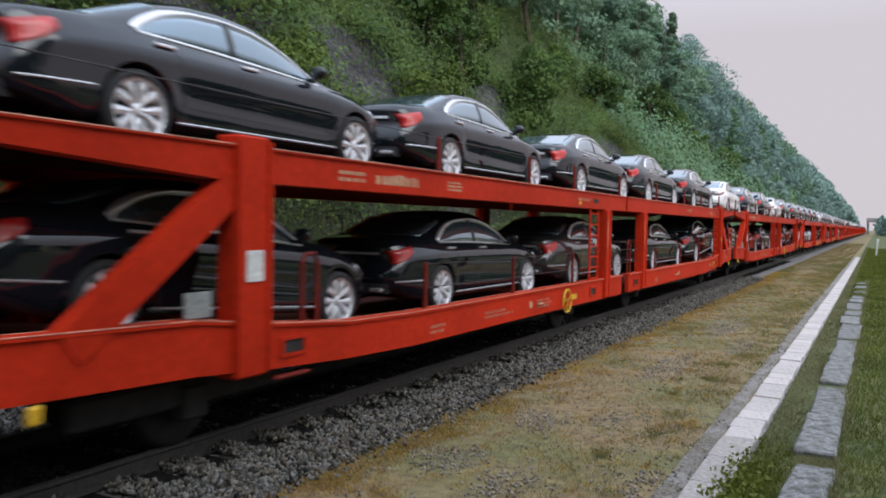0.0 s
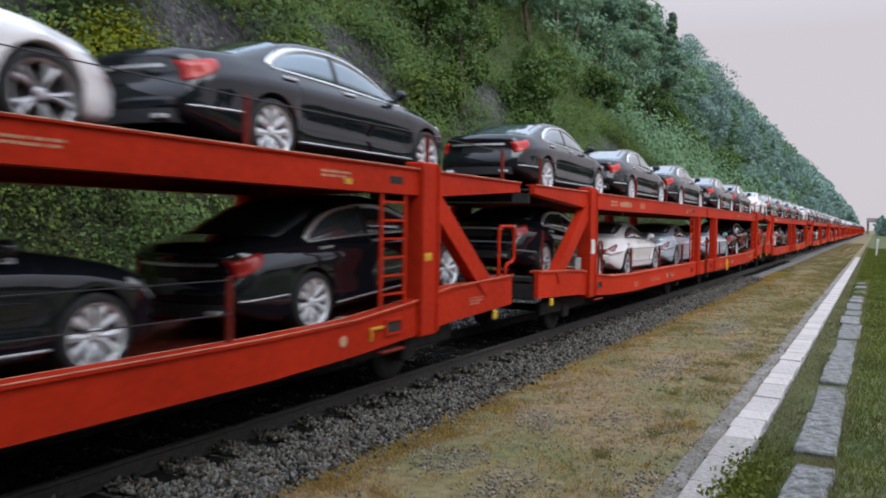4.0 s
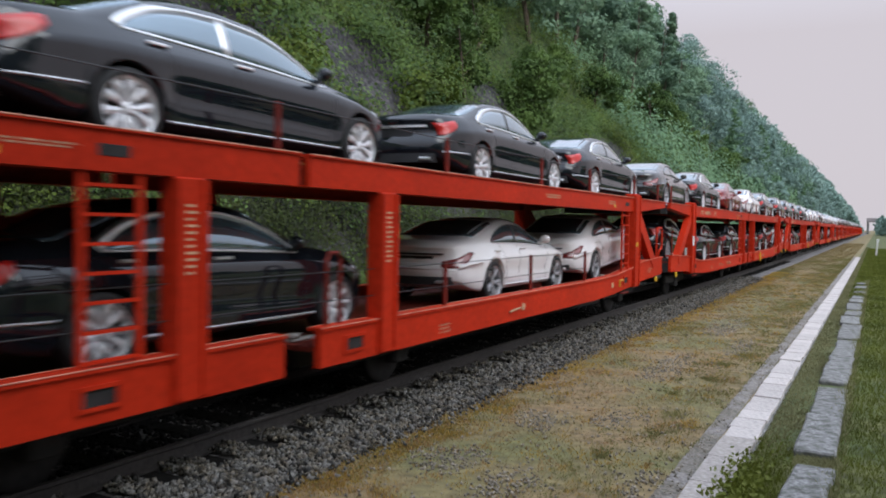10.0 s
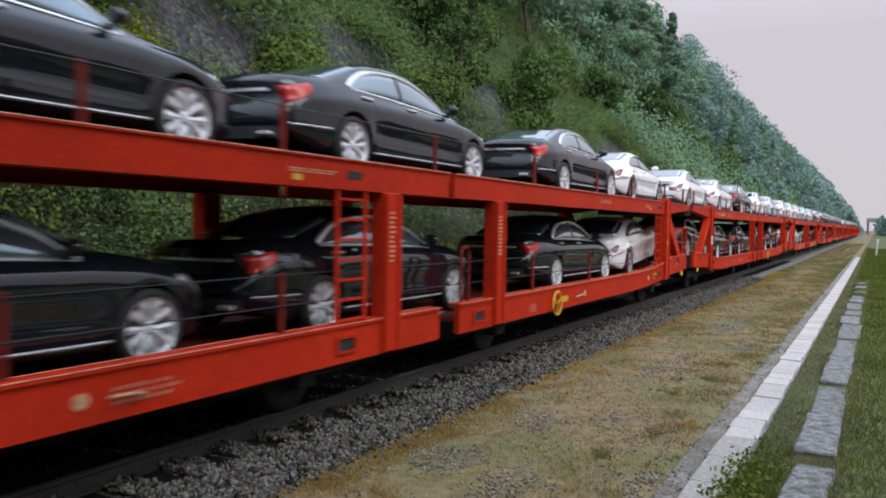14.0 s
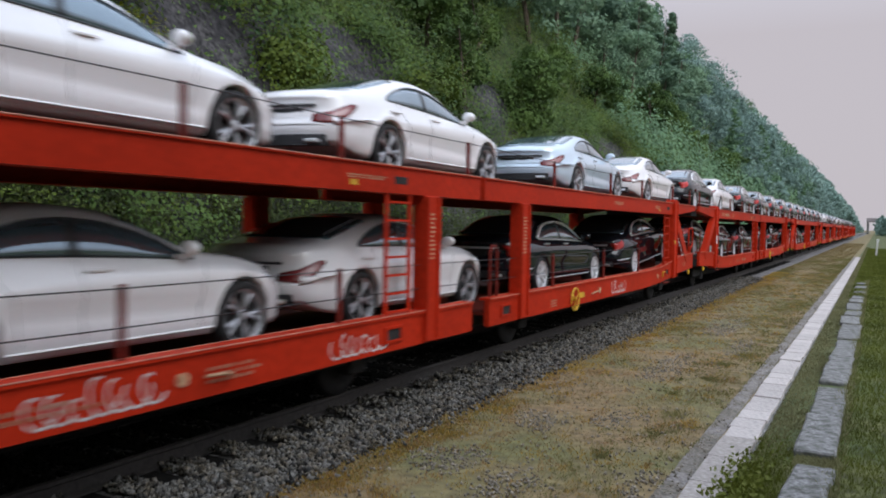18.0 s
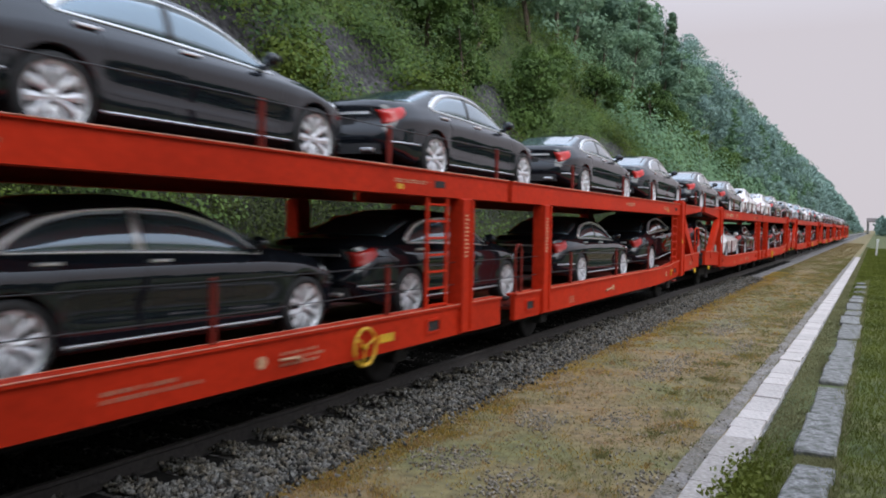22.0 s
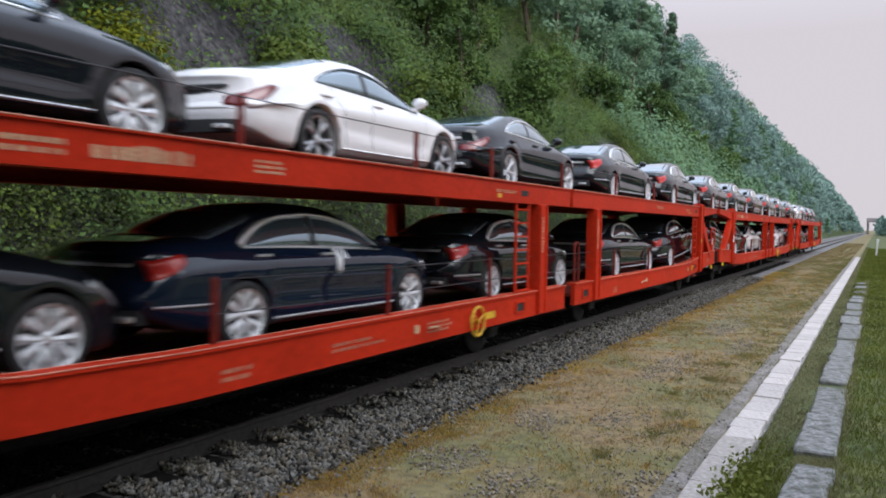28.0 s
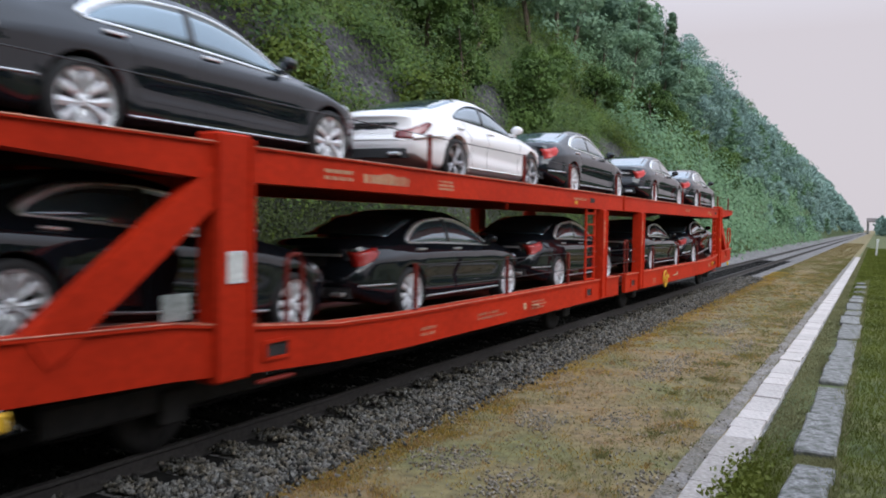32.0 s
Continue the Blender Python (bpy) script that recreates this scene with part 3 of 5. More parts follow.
    if limo:
        strip_tube([skin(y, 4.0) + np.array([0.003, 0, 0.0]) for y in np.linspace(0.02, c["ro"] - 0.41, 9)], 0.012, CHROME, "bumper_strip", root)
    for p in (post - 0.92, post + 0.16):
        q = skin(p, 9.7)
        part("door_handle", box(q[0] - 0.012, q[0] + 0.030, q[1] - 0.11, q[1] + 0.11, q[2] - 0.014, q[2] + 0.014, 0.006), CHROME if limo else paint, root)
    # shut lines of the doors
    bm = bmesh.new()
    for y, lean in ((c["ro"] + 0.52, 0.26), (post + 0.02, 0.03), (yb - 0.16, -0.12)):
        tube_bm([skin(y - lean * max(0, (j - 3) / 8) ** 2, j) + np.array([0.0005, 0, 0]) for j in np.linspace(3.2, 10.9, 14)], 0.003, 4, bm)
    tagged(part("door_seam", bm, TRIM, root, "dark shut lines of the doors"), kind="stuff")
    # boot strip, plate recess, bumper, grille
    y0 = rings[0, 16, 1]
    z = rings[0, BELT, 2]
    # without chrome the strip is dark and paints the shadow under the boot lip
    part("boot_strip", bow_box(0.52, y0 - 0.012, y0 + 0.05, z - 0.075, z - 0.045, c["bow"], c["w"]), bright, root)
    part("plate_recess", bow_box(0.30 if shiny else 0.36, y0 + 0.020, y0 + 0.07, z - 0.22, z - 0.09, c["bow"], c["w"]), TRIM, root)
    zb = rings[0, 0, 2]
    bm = bow_box(0.66, y0 - 0.05, y0 + 0.06, zb - 0.06, zb + 0.07, c["bow"], c["w"])
    trims = len(bm.faces)
    for sd in (1, -1):
        add_box(bm, sd * 0.53 - 0.085, sd * 0.53 + 0.085, y0 - 0.02, y0 + 0.09, zb - 0.035, zb + 0.015, 0.012)
    ob = part("rear_diffuser", bm, TRIM, root, "black lower bumper with bright exhaust tips")
    ob.data.materials.append(CHROME)
    for p in list(ob.data.polygons)[trims:]:
        p.material_index = 1
    part("grille", bow_box(0.40, rings[-1, 16, 1] - 0.03, rings[-1, 16, 1] + 0.012, 0.40, 0.56, -0.20, c["w"]), CHROME, root)
    if film:
        for dy, h0, h1, ww in ((0.30, 0.62, 1.00, 0.10), (0.45, 0.78, 0.98, 0.07)):
            P = [[skin(post + dy + u, j) for j in np.linspace(6.5 if h0 < 0.7 else 8, 11, 6)] for u in (0, ww / 2, ww)]
            sheet(P, 0.006, 1, FILM, "protective_film", root, "white protective film strip")
    style = kind + ("_bright" if shiny else "")
    if style not in WHEELS:
        WHEELS[style] = wheel_meshes(style)
    tyre, rim = WHEELS[style]
    for sd in (1, -1):
        for y in (-c["wb"] / 2, c["wb"] / 2):
            t = part_me("wheel", tyre, root, "", pose(sd * (c["w"] - 0.115), y, R_WHEEL, 0, 0, 0 if sd > 0 else 180))
            part_me("rim", rim, t, "bright alloy rim", pose(0, 0, 0, random.uniform(0, 70)))
    return root


# cars of the sixteen wagons, from the end that comes first: upper deck, lower deck
LOADS = ["BBBBB BBDBB", "EFBWB BRBBB", "BBBBB BWSSB", "WBBMB BWBBB", "EBMBB BBBWW", "gBRWB BBBBB", "BBBBW WBBBW", "WWBWS BBBBB",
         "WWWSW WWWBB", "BEBBM BBBBB", "BBBBB BMBBB", "BBWWB BWBBB", "kSBWB BSBBB", "BWkBB BFBBB", "BBMBB BBEBW", "BWBBB BBBBB"]
CAR_TYPES = {
    "B": ("limousine", "black", "glossy black limousine with chrome window surrounds and silver wheels"),
    "F": ("limousine", "blue", "midnight-blue limousine with strips of white protective film"),
    "D": ("limousine", "grey", "dark grey limousine with strips of white protective film"),
    "M": ("long_limousine", "black", "long black limousine with broad chrome door pillars"),
    "g": ("coupe", "grey", "dark grey coupe with a sloping roof"),
    "k": ("coupe", "black", "glossy black coupe with a sloping roof"),
    "W": ("coupe", "white", "white coupe with a sloping roof and dark wheels"),
    "E": ("saloon", "white", "white four-door saloon car with dark windows"),
    "S": ("coupe", "silver", "silver-blue coupe with a sloping roof and grey wheels"),
    "R": ("coupe", "red", "dark red coupe with grey alloy wheels"),
}
UPPER_AXLE = (2.2, 8.05, 13.85, 20.35, 26.25)
LOWER_AXLE = (2.15, 7.85, 13.45, 20.2, 26.0)
# cars parked off their usual place on a wagon: wagon, deck, number from the front
SHIFT = {"0U1": 0.28, "0U4": -0.90, "0U5": -0.70, "0L5": 0.23, "1U1": -0.26, "1U2": -0.42, "1U4": -0.32, "1U5": -0.78, "1L1": 0.19, "1L3": 0.16, "1L5": 0.19, "2U4": 0.42,
         "2U5": 0.17, "2L4": -0.15, "2L5": -0.31, "3U1": 0.23, "3U2": -0.20, "3U4": -0.26, "3U5": 0.26, "3L3": 0.32, "3L5": -0.37, "4U2": -0.14, "4U4": 0.21, "4L1": -0.18,
         "4L3": 0.15, "4L4": 0.90, "4L5": 0.47, "5U1": -0.15, "5U2": -0.34, "5L1": 0.18, "5L2": 0.34, "5L3": 0.71, "5L4": 0.48, "5L5": 0.51, "6U1": 0.31, "6U2": 0.19,
         "6U3": 0.16, "6U4": 0.88, "6L4": 0.70, "6L5": 0.15, "8U1": 0.22, "8U2": 0.17, "8U4": 0.76, "8U5": 0.61, "8L1": 0.56, "8L2": 0.49, "8L3": -0.19, "8L4": -1.04,
         "8L5": -0.30, "9U2": -0.58, "9L1": 0.15, "9L4": -0.69, "9L5": -0.36, "10U1": -0.47, "10U2": 0.15, "10U3": 0.24, "10U4": 0.26, "10U5": 0.23, "10L4": 0.31, "10L5": 0.49,
         "11U1": 0.19, "11U2": 0.62, "11U3": 0.14, "11U4": 0.16, "11U5": -0.23, "11L2": 0.24, "11L4": -0.60, "11L5": 0.23, "12U1": 0.20, "12U2": -0.24, "13U1": 0.75, "13U2": 0.57,
         "13U4": -0.43, "13L2": -0.39, "13L3": -0.24, "14U1": -0.37, "14U2": -0.52, "14U3": -0.49, "14U4": -0.41, "14U5": -0.40, "14L1": -0.18, "14L2": -0.17, "14L3": -0.23, "14L4": -0.44,
         "14L5": -0.68, "15U2": 0.42, "15U3": -0.23, "15L1": -0.57, "15L2": -0.63, "15L3": -0.59}
UPPER_DECK = 2.63


def deck_height(s):
    """Top of the lower deck along a wagon."""
    q = min(s, PITCH_LEN - s)
    return float(np.interp(q, [0.5, 2.0, 3.2, 5.0, 6.5], [1.12, 1.06, 0.95, 0.81, 0.78]))


# ---- car-carrying wagon ----
def beam_mesh(name, pieces, mat):
    """Plate girders: each piece is a list of (s, bottom, top) and its two sides."""
    v, f = [], []
    for prof, x0, x1 in pieces:
        n = len(v)
        for s, zb, zt in prof:
            v += [(x0, s, zb), (x1, s, zb), (x1, s, zt), (x0, s, zt)]
        for i in range(len(prof) - 1):
            a = n + i * 4
            for k in range(4):
                f.append((a + k, a + 4 + k, a + 4 + (k + 1) % 4, a + (k + 1) % 4))
        e = n + (len(prof) - 1) * 4
        f += [(n, n + 1, n + 2, n + 3), (e + 3, e + 2, e + 1, e)]
    return mesh_of(name, v, f, mat)


def girder_mesh(name, prof, sd, lip, lip_in, foot, foot_in, mat):
    """One rolled section with a lip on top and a foot below, along (s, bottom, top)."""
    v, f = [], []
    for s, zb, zt in prof:
        sec = [(HALF - 0.08, zt), (HALF - lip_in, zt), (HALF - lip_in, zt + lip), (HALF + 0.025, zt + lip), (HALF + 0.025, zt), (HALF, zt), (HALF, zb - foot)]
        sec += [(HALF - foot_in, zb - foot), (HALF - foot_in, zb)] if foot else []
        sec += [(HALF - 0.08, zb)]
        v += [(sd * x, s, z) for x, z in sec]
    n = len(sec)
    for i in range(len(prof) - 1):
        for k in range(n):
            q = (i * n + k, i * n + (k + 1) % n, (i + 1) * n + (k + 1) % n, (i + 1) * n + k)
            f.append(q if sd < 0 else q[::-1])
    f += [tuple(range(n)), tuple((len(prof) - 1) * n + k for k in range(n))[::-1]]
    return mesh_of(name, v, f, mat)


HALF = 1.45
LOW = [(0.55, 0.84, 1.26), (2.6, 0.76, 1.20), (3.6, 0.68, 1.08), (4.8, 0.61, 0.98), (6.2, 0.57, 0.95), (15.22, 0.57, 0.95)]
UPP = [(0.30, 2.60, 2.71), (3.0, 2.43, 2.71), (15.42, 2.43, 2.71)]
E_POST, M_POST = 3.255, 14.0


def mirror(prof):
    return [(PITCH_LEN - s, a, b) for s, a, b in prof[::-1]]


def make_wagon():
    root = tagged(new("car_transport_wagon"), "red double-deck railway wagon carrying new cars", "railway wagon", "wagons of the train")
    flip = lambda s: PITCH_LEN - s
    for low, upp in ((LOW, UPP), (mirror(LOW), mirror(UPP))):
        for sd in (1, -1):
            part_me("lower_girder", girder_mesh("lower_girder", low, sd, 0.035, 0.16, 0.0, 0.0, RED), root)
            part_me("upper_girder", girder_mesh("upper_girder", upp, sd, 0.022, 0.16, 0.02, 0.22, RED), root)
        # thin pale bars paint the light that the flange edges catch
        for line in (upp, low):
            for x in ((HALF + 0.024,) if line is upp else (HALF + 0.024, HALF - 0.155)):
                part("worn_edge", tube_bm([(x, q[0], q[2] + (0.020 if line is upp else 0.033)) for q in line], 0.006, 5), EDGE, root, "worn pale edge of the girder")
        s0, s1 = low[0][0], low[-1][0]
        deck = [(s, deck_height(s) - 0.05, deck_height(s)) for s in np.linspace(s0, s1, 16)]
        part_me("lower_deck", beam_mesh("lower_deck", [(deck, -HALF + 0.1, HALF - 0.1)], RED_DARK), root, "dirty dark red deck plating")
        under = [(s, deck_height(s) - 0.30, deck_height(s) - 0.06) for s in np.linspace(s0 + 0.3, s1 - 0.1, 8)]
        part_me("underframe", beam_mesh("underframe", [(under, -0.9, 0.9)], UNDER), root, "black sooty underframe")
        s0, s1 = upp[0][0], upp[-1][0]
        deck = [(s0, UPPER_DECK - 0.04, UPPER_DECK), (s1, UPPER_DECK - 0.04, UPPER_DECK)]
        # whole plate wears the darkened red that stands for shade below it
        part_me("upper_deck", beam_mesh("upper_deck", [(deck, -HALF + 0.1, HALF - 0.1)], DECK_SHADE), root, "dirty dark red deck plating")
    # posts and braces
    for f in (lambda s: s, flip):
        for sd in (1, -1):
            x0, x1 = sorted((sd * (HALF - 0.20), sd * (HALF + 0.05)))
            a, b = sorted((f(E_POST - 0.21), f(E_POST + 0.21)))
            bm = box(x0, x1, a, b, 0.66, 2.82, 0.02)
            xf = sorted((sd * (HALF + 0.05), sd * (HALF + 0.075)))
            add_box(bm, *xf, a - 0.0, a + 0.03, 0.70, 2.78)
            add_box(bm, *xf, b - 0.03, b + 0.015, 0.70, 2.78)
            part("end_post", bm, RED, root)
            a, b = sorted((f(M_POST - 0.16), f(M_POST + 0.16)))
            bm = box(sorted((sd * (HALF - 0.16), sd * (HALF + 0.04)))[0], sorted((sd * (HALF - 0.16), sd * (HALF + 0.04)))[1], a, b, 0.58, 2.41, 0.015)
            xf = sorted((sd * (HALF + 0.04), sd * (HALF + 0.065)))
            add_box(bm, *xf, a, a + 0.05, 0.62, 2.39)
            add_box(bm, *xf, b - 0.05, b, 0.62, 2.39)
            part("middle_post", bm, RED, root)
            # leaning brace from the end post's head to the girder towards the end
            top, foot = Vector((0, f(E_POST - 0.20), 2.36)), Vector((0, f(E_POST - 1.75), 1.20))
            d = (foot - top).normalized()
            nrm = Vector((0, -d.z, d.y)) * 0.145
            xa, xb = sorted((sd * (HALF - 0.15), sd * (HALF + 0.02)))
            bm = bmesh.new()
            pts = [top + nrm - d * 0.08, top - nrm - d * 0.08, foot - nrm + d * 0.1, foot + nrm + d * 0.1]
            va = [bm.verts.new((xa, q.y, q.z)) for q in pts]
            vb = [bm.verts.new((xb, q.y, q.z)) for q in pts]
            bm.faces.new(va)
            bm.faces.new(vb[::-1])
            for i in range(4):
                bm.faces.new((va[i], vb[i], vb[(i + 1) % 4], va[(i + 1) % 4]))
            bmesh.ops.recalc_face_normals(bm, faces=bm.faces[:])
            part("brace", bm, RED, root)
    # ladders inside the near and far faces
    for s in (M_POST - 0.72, PITCH_LEN - E_POST - 0.72):
        for sd in (1,):
            x = sd * (HALF - 0.02)
            bm = bmesh.new()
            cols = (-0.285, -0.235, 0.235, 0.285)
            rows = [0.96]
            for k in range(7):
                rows += [1.02 + k * 0.215 - 0.013, 1.02 + k * 0.215 + 0.013]
            rows.append(2.43)
            grid = [[bm.verts.new((x, s + e, z)) for e in cols] for z in rows]
            fs = []
            for r in range(len(rows) - 1):
                for q in ((0, 1, 2) if r % 2 else (0, 2)):
                    fs.append(bm.faces.new((grid[r][q], grid[r][q + 1], grid[r + 1][q + 1], grid[r + 1][q])))
            ex = bmesh.ops.extrude_face_region(bm, geom=fs)
            bmesh.ops.translate(bm, verts=[v for v in ex["geom"] if isinstance(v, bmesh.types.BMVert)], vec=(-0.03, 0, 0))
            bmesh.ops.recalc_face_normals(bm, faces=bm.faces[:])
            part("ladder", bm, RED, root)
    # pockets near the posts: dark raised plates stand for the shade inside their slots
    for s in (E_POST + 0.62, M_POST - 0.85, PITCH_LEN - M_POST - 0.62, PITCH_LEN - E_POST - 0.75):
        zt = float(np.interp(min(s, PITCH_LEN - s), [q[0] for q in LOW], [q[2] for q in LOW]))
        zb = float(np.interp(min(s, PITCH_LEN - s), [q[0] for q in LOW], [q[1] for q in LOW]))
        zm = (zt + zb) / 2
        bm = bmesh.new()
        add_box(bm, HALF - 0.01, HALF + 0.004, s - 0.15, s + 0.15, zm - 0.06, zm + 0.07, 0.003)
        pk = part("pocket", bm, UNDER, root, "dark slot in the girder")
        bm = bmesh.new()
        for y0, y1, z0, z1 in ((s - 0.19, s + 0.19, zm + 0.07, zm + 0.10), (s - 0.19, s + 0.19, zm - 0.09, zm - 0.06), (s - 0.19, s - 0.15, zm - 0.06, zm + 0.07), (s + 0.15, s + 0.19, zm - 0.06, zm + 0.07)):
            add_box(bm, HALF, HALF + 0.022, y0, y1, z0, z1)
        part("pocket_frame", bm, RED, root)
        if min(s, PITCH_LEN - s) < 6:
            part("tie_bar", box(HALF - 0.06, HALF + 0.02, s - 0.25, s + 0.25, zb - 0.10, zb - 0.065, 0.01), RED_DIM, root)
    for s in (4.25, 16.12):
        x = HALF - 0.10
        part("hoop", tube_bm([(x, s - 0.12, 0.96), (x, s - 0.12, 1.66), (x, s - 0.07, 1.74), (x, s + 0.07, 1.74), (x, s + 0.12, 1.66), (x, s + 0.12, 0.96)], 0.026, 6), RED_DIM, root, "red tubular hoop")
    # upper slots above the ladders, their dark inside again a plate
    for s in (M_POST - 0.72, PITCH_LEN - E_POST - 0.72):
        part("upper_slot", box(HALF - 0.01, HALF + 0.004, s - 0.14, s + 0.14, 2.52, 2.61, 0.003), UNDER, root, "dark slot in the girder")
    # stanchions with wire along both decks
    for deck, hh, places in ((2.72, 0.48, (0.75, 6.9, 10.0, 12.2, 15.2, 18.6, 22.0, 24.6, 27.9, 30.2)), (0.97, 0.62, (6.6, 9.4, 12.2, 18.6, 21.6, 24.4))):
        for sd in (1, -1):
            for s in (places if sd > 0 else ()):
                z0 = deck if deck > 2 else 0.95
                part("stanchion", box(sd * 1.36 - 0.02, sd * 1.36 + 0.02, s - 0.03, s + 0.03, z0, z0 + hh, 0.006), RED_DIM, root)
        for hz in ((0.46,) if deck > 2 else (0.30, 0.6)):
            part("wire", tube_bm([(1.385, s, (deck if deck > 2 else 0.95) + hz - 0.012 * (i % 2)) for i, s in enumerate(places)], 0.006, 4), WIRE, root, "black wire rope")
    # running gear
    for s in (3.0, 13.0, 18.0, 28.0):
        v, f = lathe([(0.06, 0.0), (0.36, 0.0), (0.44, -0.02), (0.42, 0.04), (0.42, 0.07), (0.32, 0.075), (0.1, 0.10), (0.0, 0.10)], 24)
        axle = part("wheelset", tube_bm([(-0.95, 0, 0), (0.95, 0, 0)], 0.08, 8), UNDER, root, "sooty black wheelset")
        axle.matrix_basis = pose(0, s, 0.42)
        for sd in (1, -1):
            part_me("wheel", mesh_of("wheel", v, f, UNDER, True), axle, "", pose(sd * 0.715, 0, 0, 0, 0, 0 if sd > 0 else 180))
            bm = box(sd * 0.98 - 0.10, sd * 0.98 + 0.10, s - 0.16, s + 0.16, 0.28, 0.60, 0.03)
            part("suspension", add_box(bm, sd * 0.98 - 0.05, sd * 0.98 + 0.05, s - 1.25, s + 1.25, 0.40, 0.66, 0.03), UNDER, root)
    # buffers and coupler, end sheets
    for f, dr in ((lambda s: s, -1), (flip, 1)):
        for sd in (1, -1):
            y = f(0.55)
            bm = tube_bm([(sd * 0.87, y, 1.02), (sd * 0.87, f(0.12), 1.02)], 0.09, 10)
            tube_bm([(sd * 0.87, f(0.12), 1.02), (sd * 0.87, f(0.05), 1.02)], 0.22, 14, bm)
            part("buffer", bm, GREASY, root, "greasy dark grey round buffer")
            part("yellow_marker", box(*sorted((sd * (HALF - 0.03), sd * (HALF + 0.03))), *sorted((f(1.12), f(1.22))), 0.66, 0.80, 0.02), YELLOW, root, "yellow jacking marker")
        part("headstock", box(-HALF + 0.1, HALF - 0.1, *sorted((f(0.55), f(0.70))), 0.80, 1.20, 0.02), UNDER, root)
        part("coupling", tube_bm([(0, f(0.55), 0.98), (0, f(-0.02), 0.90)], 0.05, 8), UNDER, root)
        part("end_sheet", box(-HALF + 0.1, HALF - 0.1, *sorted((f(0.30), f(0.36))), 2.42, 2.66, 0.01), UNDER, root, "dark folded deck flap")
        # hand rail loop at the trailing end, a plain bar at the leading end
        x = HALF - 0.06
        if dr > 0:
            loop = [(0.68, 1.22), (0.68, 1.40), (0.63, 1.46), (0.43, 1.49), (0.36, 1.56), (0.36, 1.97), (0.42, 2.04), (0.87, 2.04), (0.93, 1.97), (0.93, 1.22)]
            part("hand_rail", tube_bm([(x, f(a), b) for a, b in loop], 0.026, 6), RED, root, "bent red hand rail")
        else:
            part("hand_rail", tube_bm([(x, f(0.85), 1.22), (x, f(0.85), 1.98)], 0.022, 6), RED_DIM, root, "upright red hand rail")
    # hand brake wheel
    ring = [(HALF + 0.05, 19.45 + 0.205 * math.cos(t), 0.70 + 0.205 * math.sin(t)) for t in np.linspace(0, 2 * math.pi, 19)[:-1]]
    bm = tube_bm(ring, 0.020, 6, None, True)
    for t in (0.4, 2.5, 4.6):
        tube_bm([(HALF + 0.05, 19.45, 0.70), (HALF + 0.05, 19.45 + 0.205 * math.cos(t), 0.70 + 0.205 * math.sin(t))], 0.012, 5, bm)
    tube_bm([(HALF - 0.02, 19.45, 0.70), (HALF + 0.07, 19.45, 0.70)], 0.03, 8, bm)
    part("hand_brake_wheel", bm, YELLOW, root, "yellow hand brake wheel")
    part("yellow_sign", box(HALF, HALF + 0.006, 19.80, 20.12, 0.69, 0.79, 0.002), YELLOW, root, "small yellow sign")
    # cards and stencilled lettering (plain bars)
    part("white_card", box(HALF + 0.055, HALF + 0.062, E_POST - 0.10, E_POST + 0.12, 1.52, 1.80, 0.003), PLATE, root, "white card on the post")
    part("white_card", box(HALF - 0.06, HALF - 0.04, E_POST - 0.72, E_POST - 0.42, 1.24, 1.46, 0.003), CARD, root, "faded grey card in a frame")
    rng = random.Random(5)
    for s, z0, z1, ln, rows in ((4.6, 2.50, 2.64, 0.55, 2), (5.3, 2.50, 2.68, 1.4, 1), (7.0, 2.50, 2.64, 0.5, 3), (12.2, 2.55, 2.60, 0.9, 2), (22.0, 2.54, 2.62, 0.9, 2), (25.6, 2.53, 2.62, 0.7, 2),
                                (6.6, 0.66, 0.80, 0.5, 2), (8.2, 0.70, 0.82, 1.0, 2), (10.2, 0.68, 0.84, 0.7, 3), (18.30, 0.64, 0.78, 0.36, 3), (29.0, 0.94, 1.06, 0.5, 3)):
        hh = (z1 - z0) / rows
        bm = bmesh.new()
        for r in range(rows):
            w = ln * rng.uniform(0.6, 1.0)
            e = 0.0
            while e < w:
                long = min(rng.uniform(0.035, 0.09), w - e)
                add_box(bm, HALF, HALF + 0.0035, s + e, s + e + long, z0 + r * hh, z0 + r * hh + hh * (0.55 if rows > 1 else rng.uniform(0.5, 0.7)))
                e += long + rng.choice((0.018, 0.018, 0.05))
        tagged(part("stencil", bm, MARK if z0 > 2 else DIM, root), "pale stencilled lettering", kind="stuff")
    for s in (M_POST, PITCH_LEN - M_POST):
        bm = bmesh.new()
        for r in range(11):
            z = 1.62 + r * 0.055
            add_box(bm, HALF + 0.04, HALF + 0.0435, s - 0.06, s - 0.06 + rng.uniform(0.07, 0.13), z, z + 0.022)
        tagged(part("stencil", bm, MARK, root), "column of pale stencilled lettering", kind="stuff")
    part("yellow_label", box(HALF + 0.05, HALF + 0.054, PITCH_LEN - E_POST - 0.11, PITCH_LEN - E_POST + 0.06, 1.60, 1.70, 0.001), YELLOW, root, "yellow warning label")
    for s in (M_POST - 1.75, PITCH_LEN - E_POST - 1.75):
        part("yellow_mark", box(HALF, HALF + 0.004, s, s + 0.13, 2.47, 2.53, 0.001), YELLOW, root, "small yellow mark")
    for s0, e in ((20.52, 1), (PITCH_LEN - 20.52, -1)):
        part("lever", tube_bm([(HALF + 0.02, s0, 0.72), (HALF + 0.05, s0 + 0.10 * e, 0.75), (HALF + 0.05, s0 + 0.34 * e, 0.76)], 0.016, 6), MARK, root, "worn release lever")
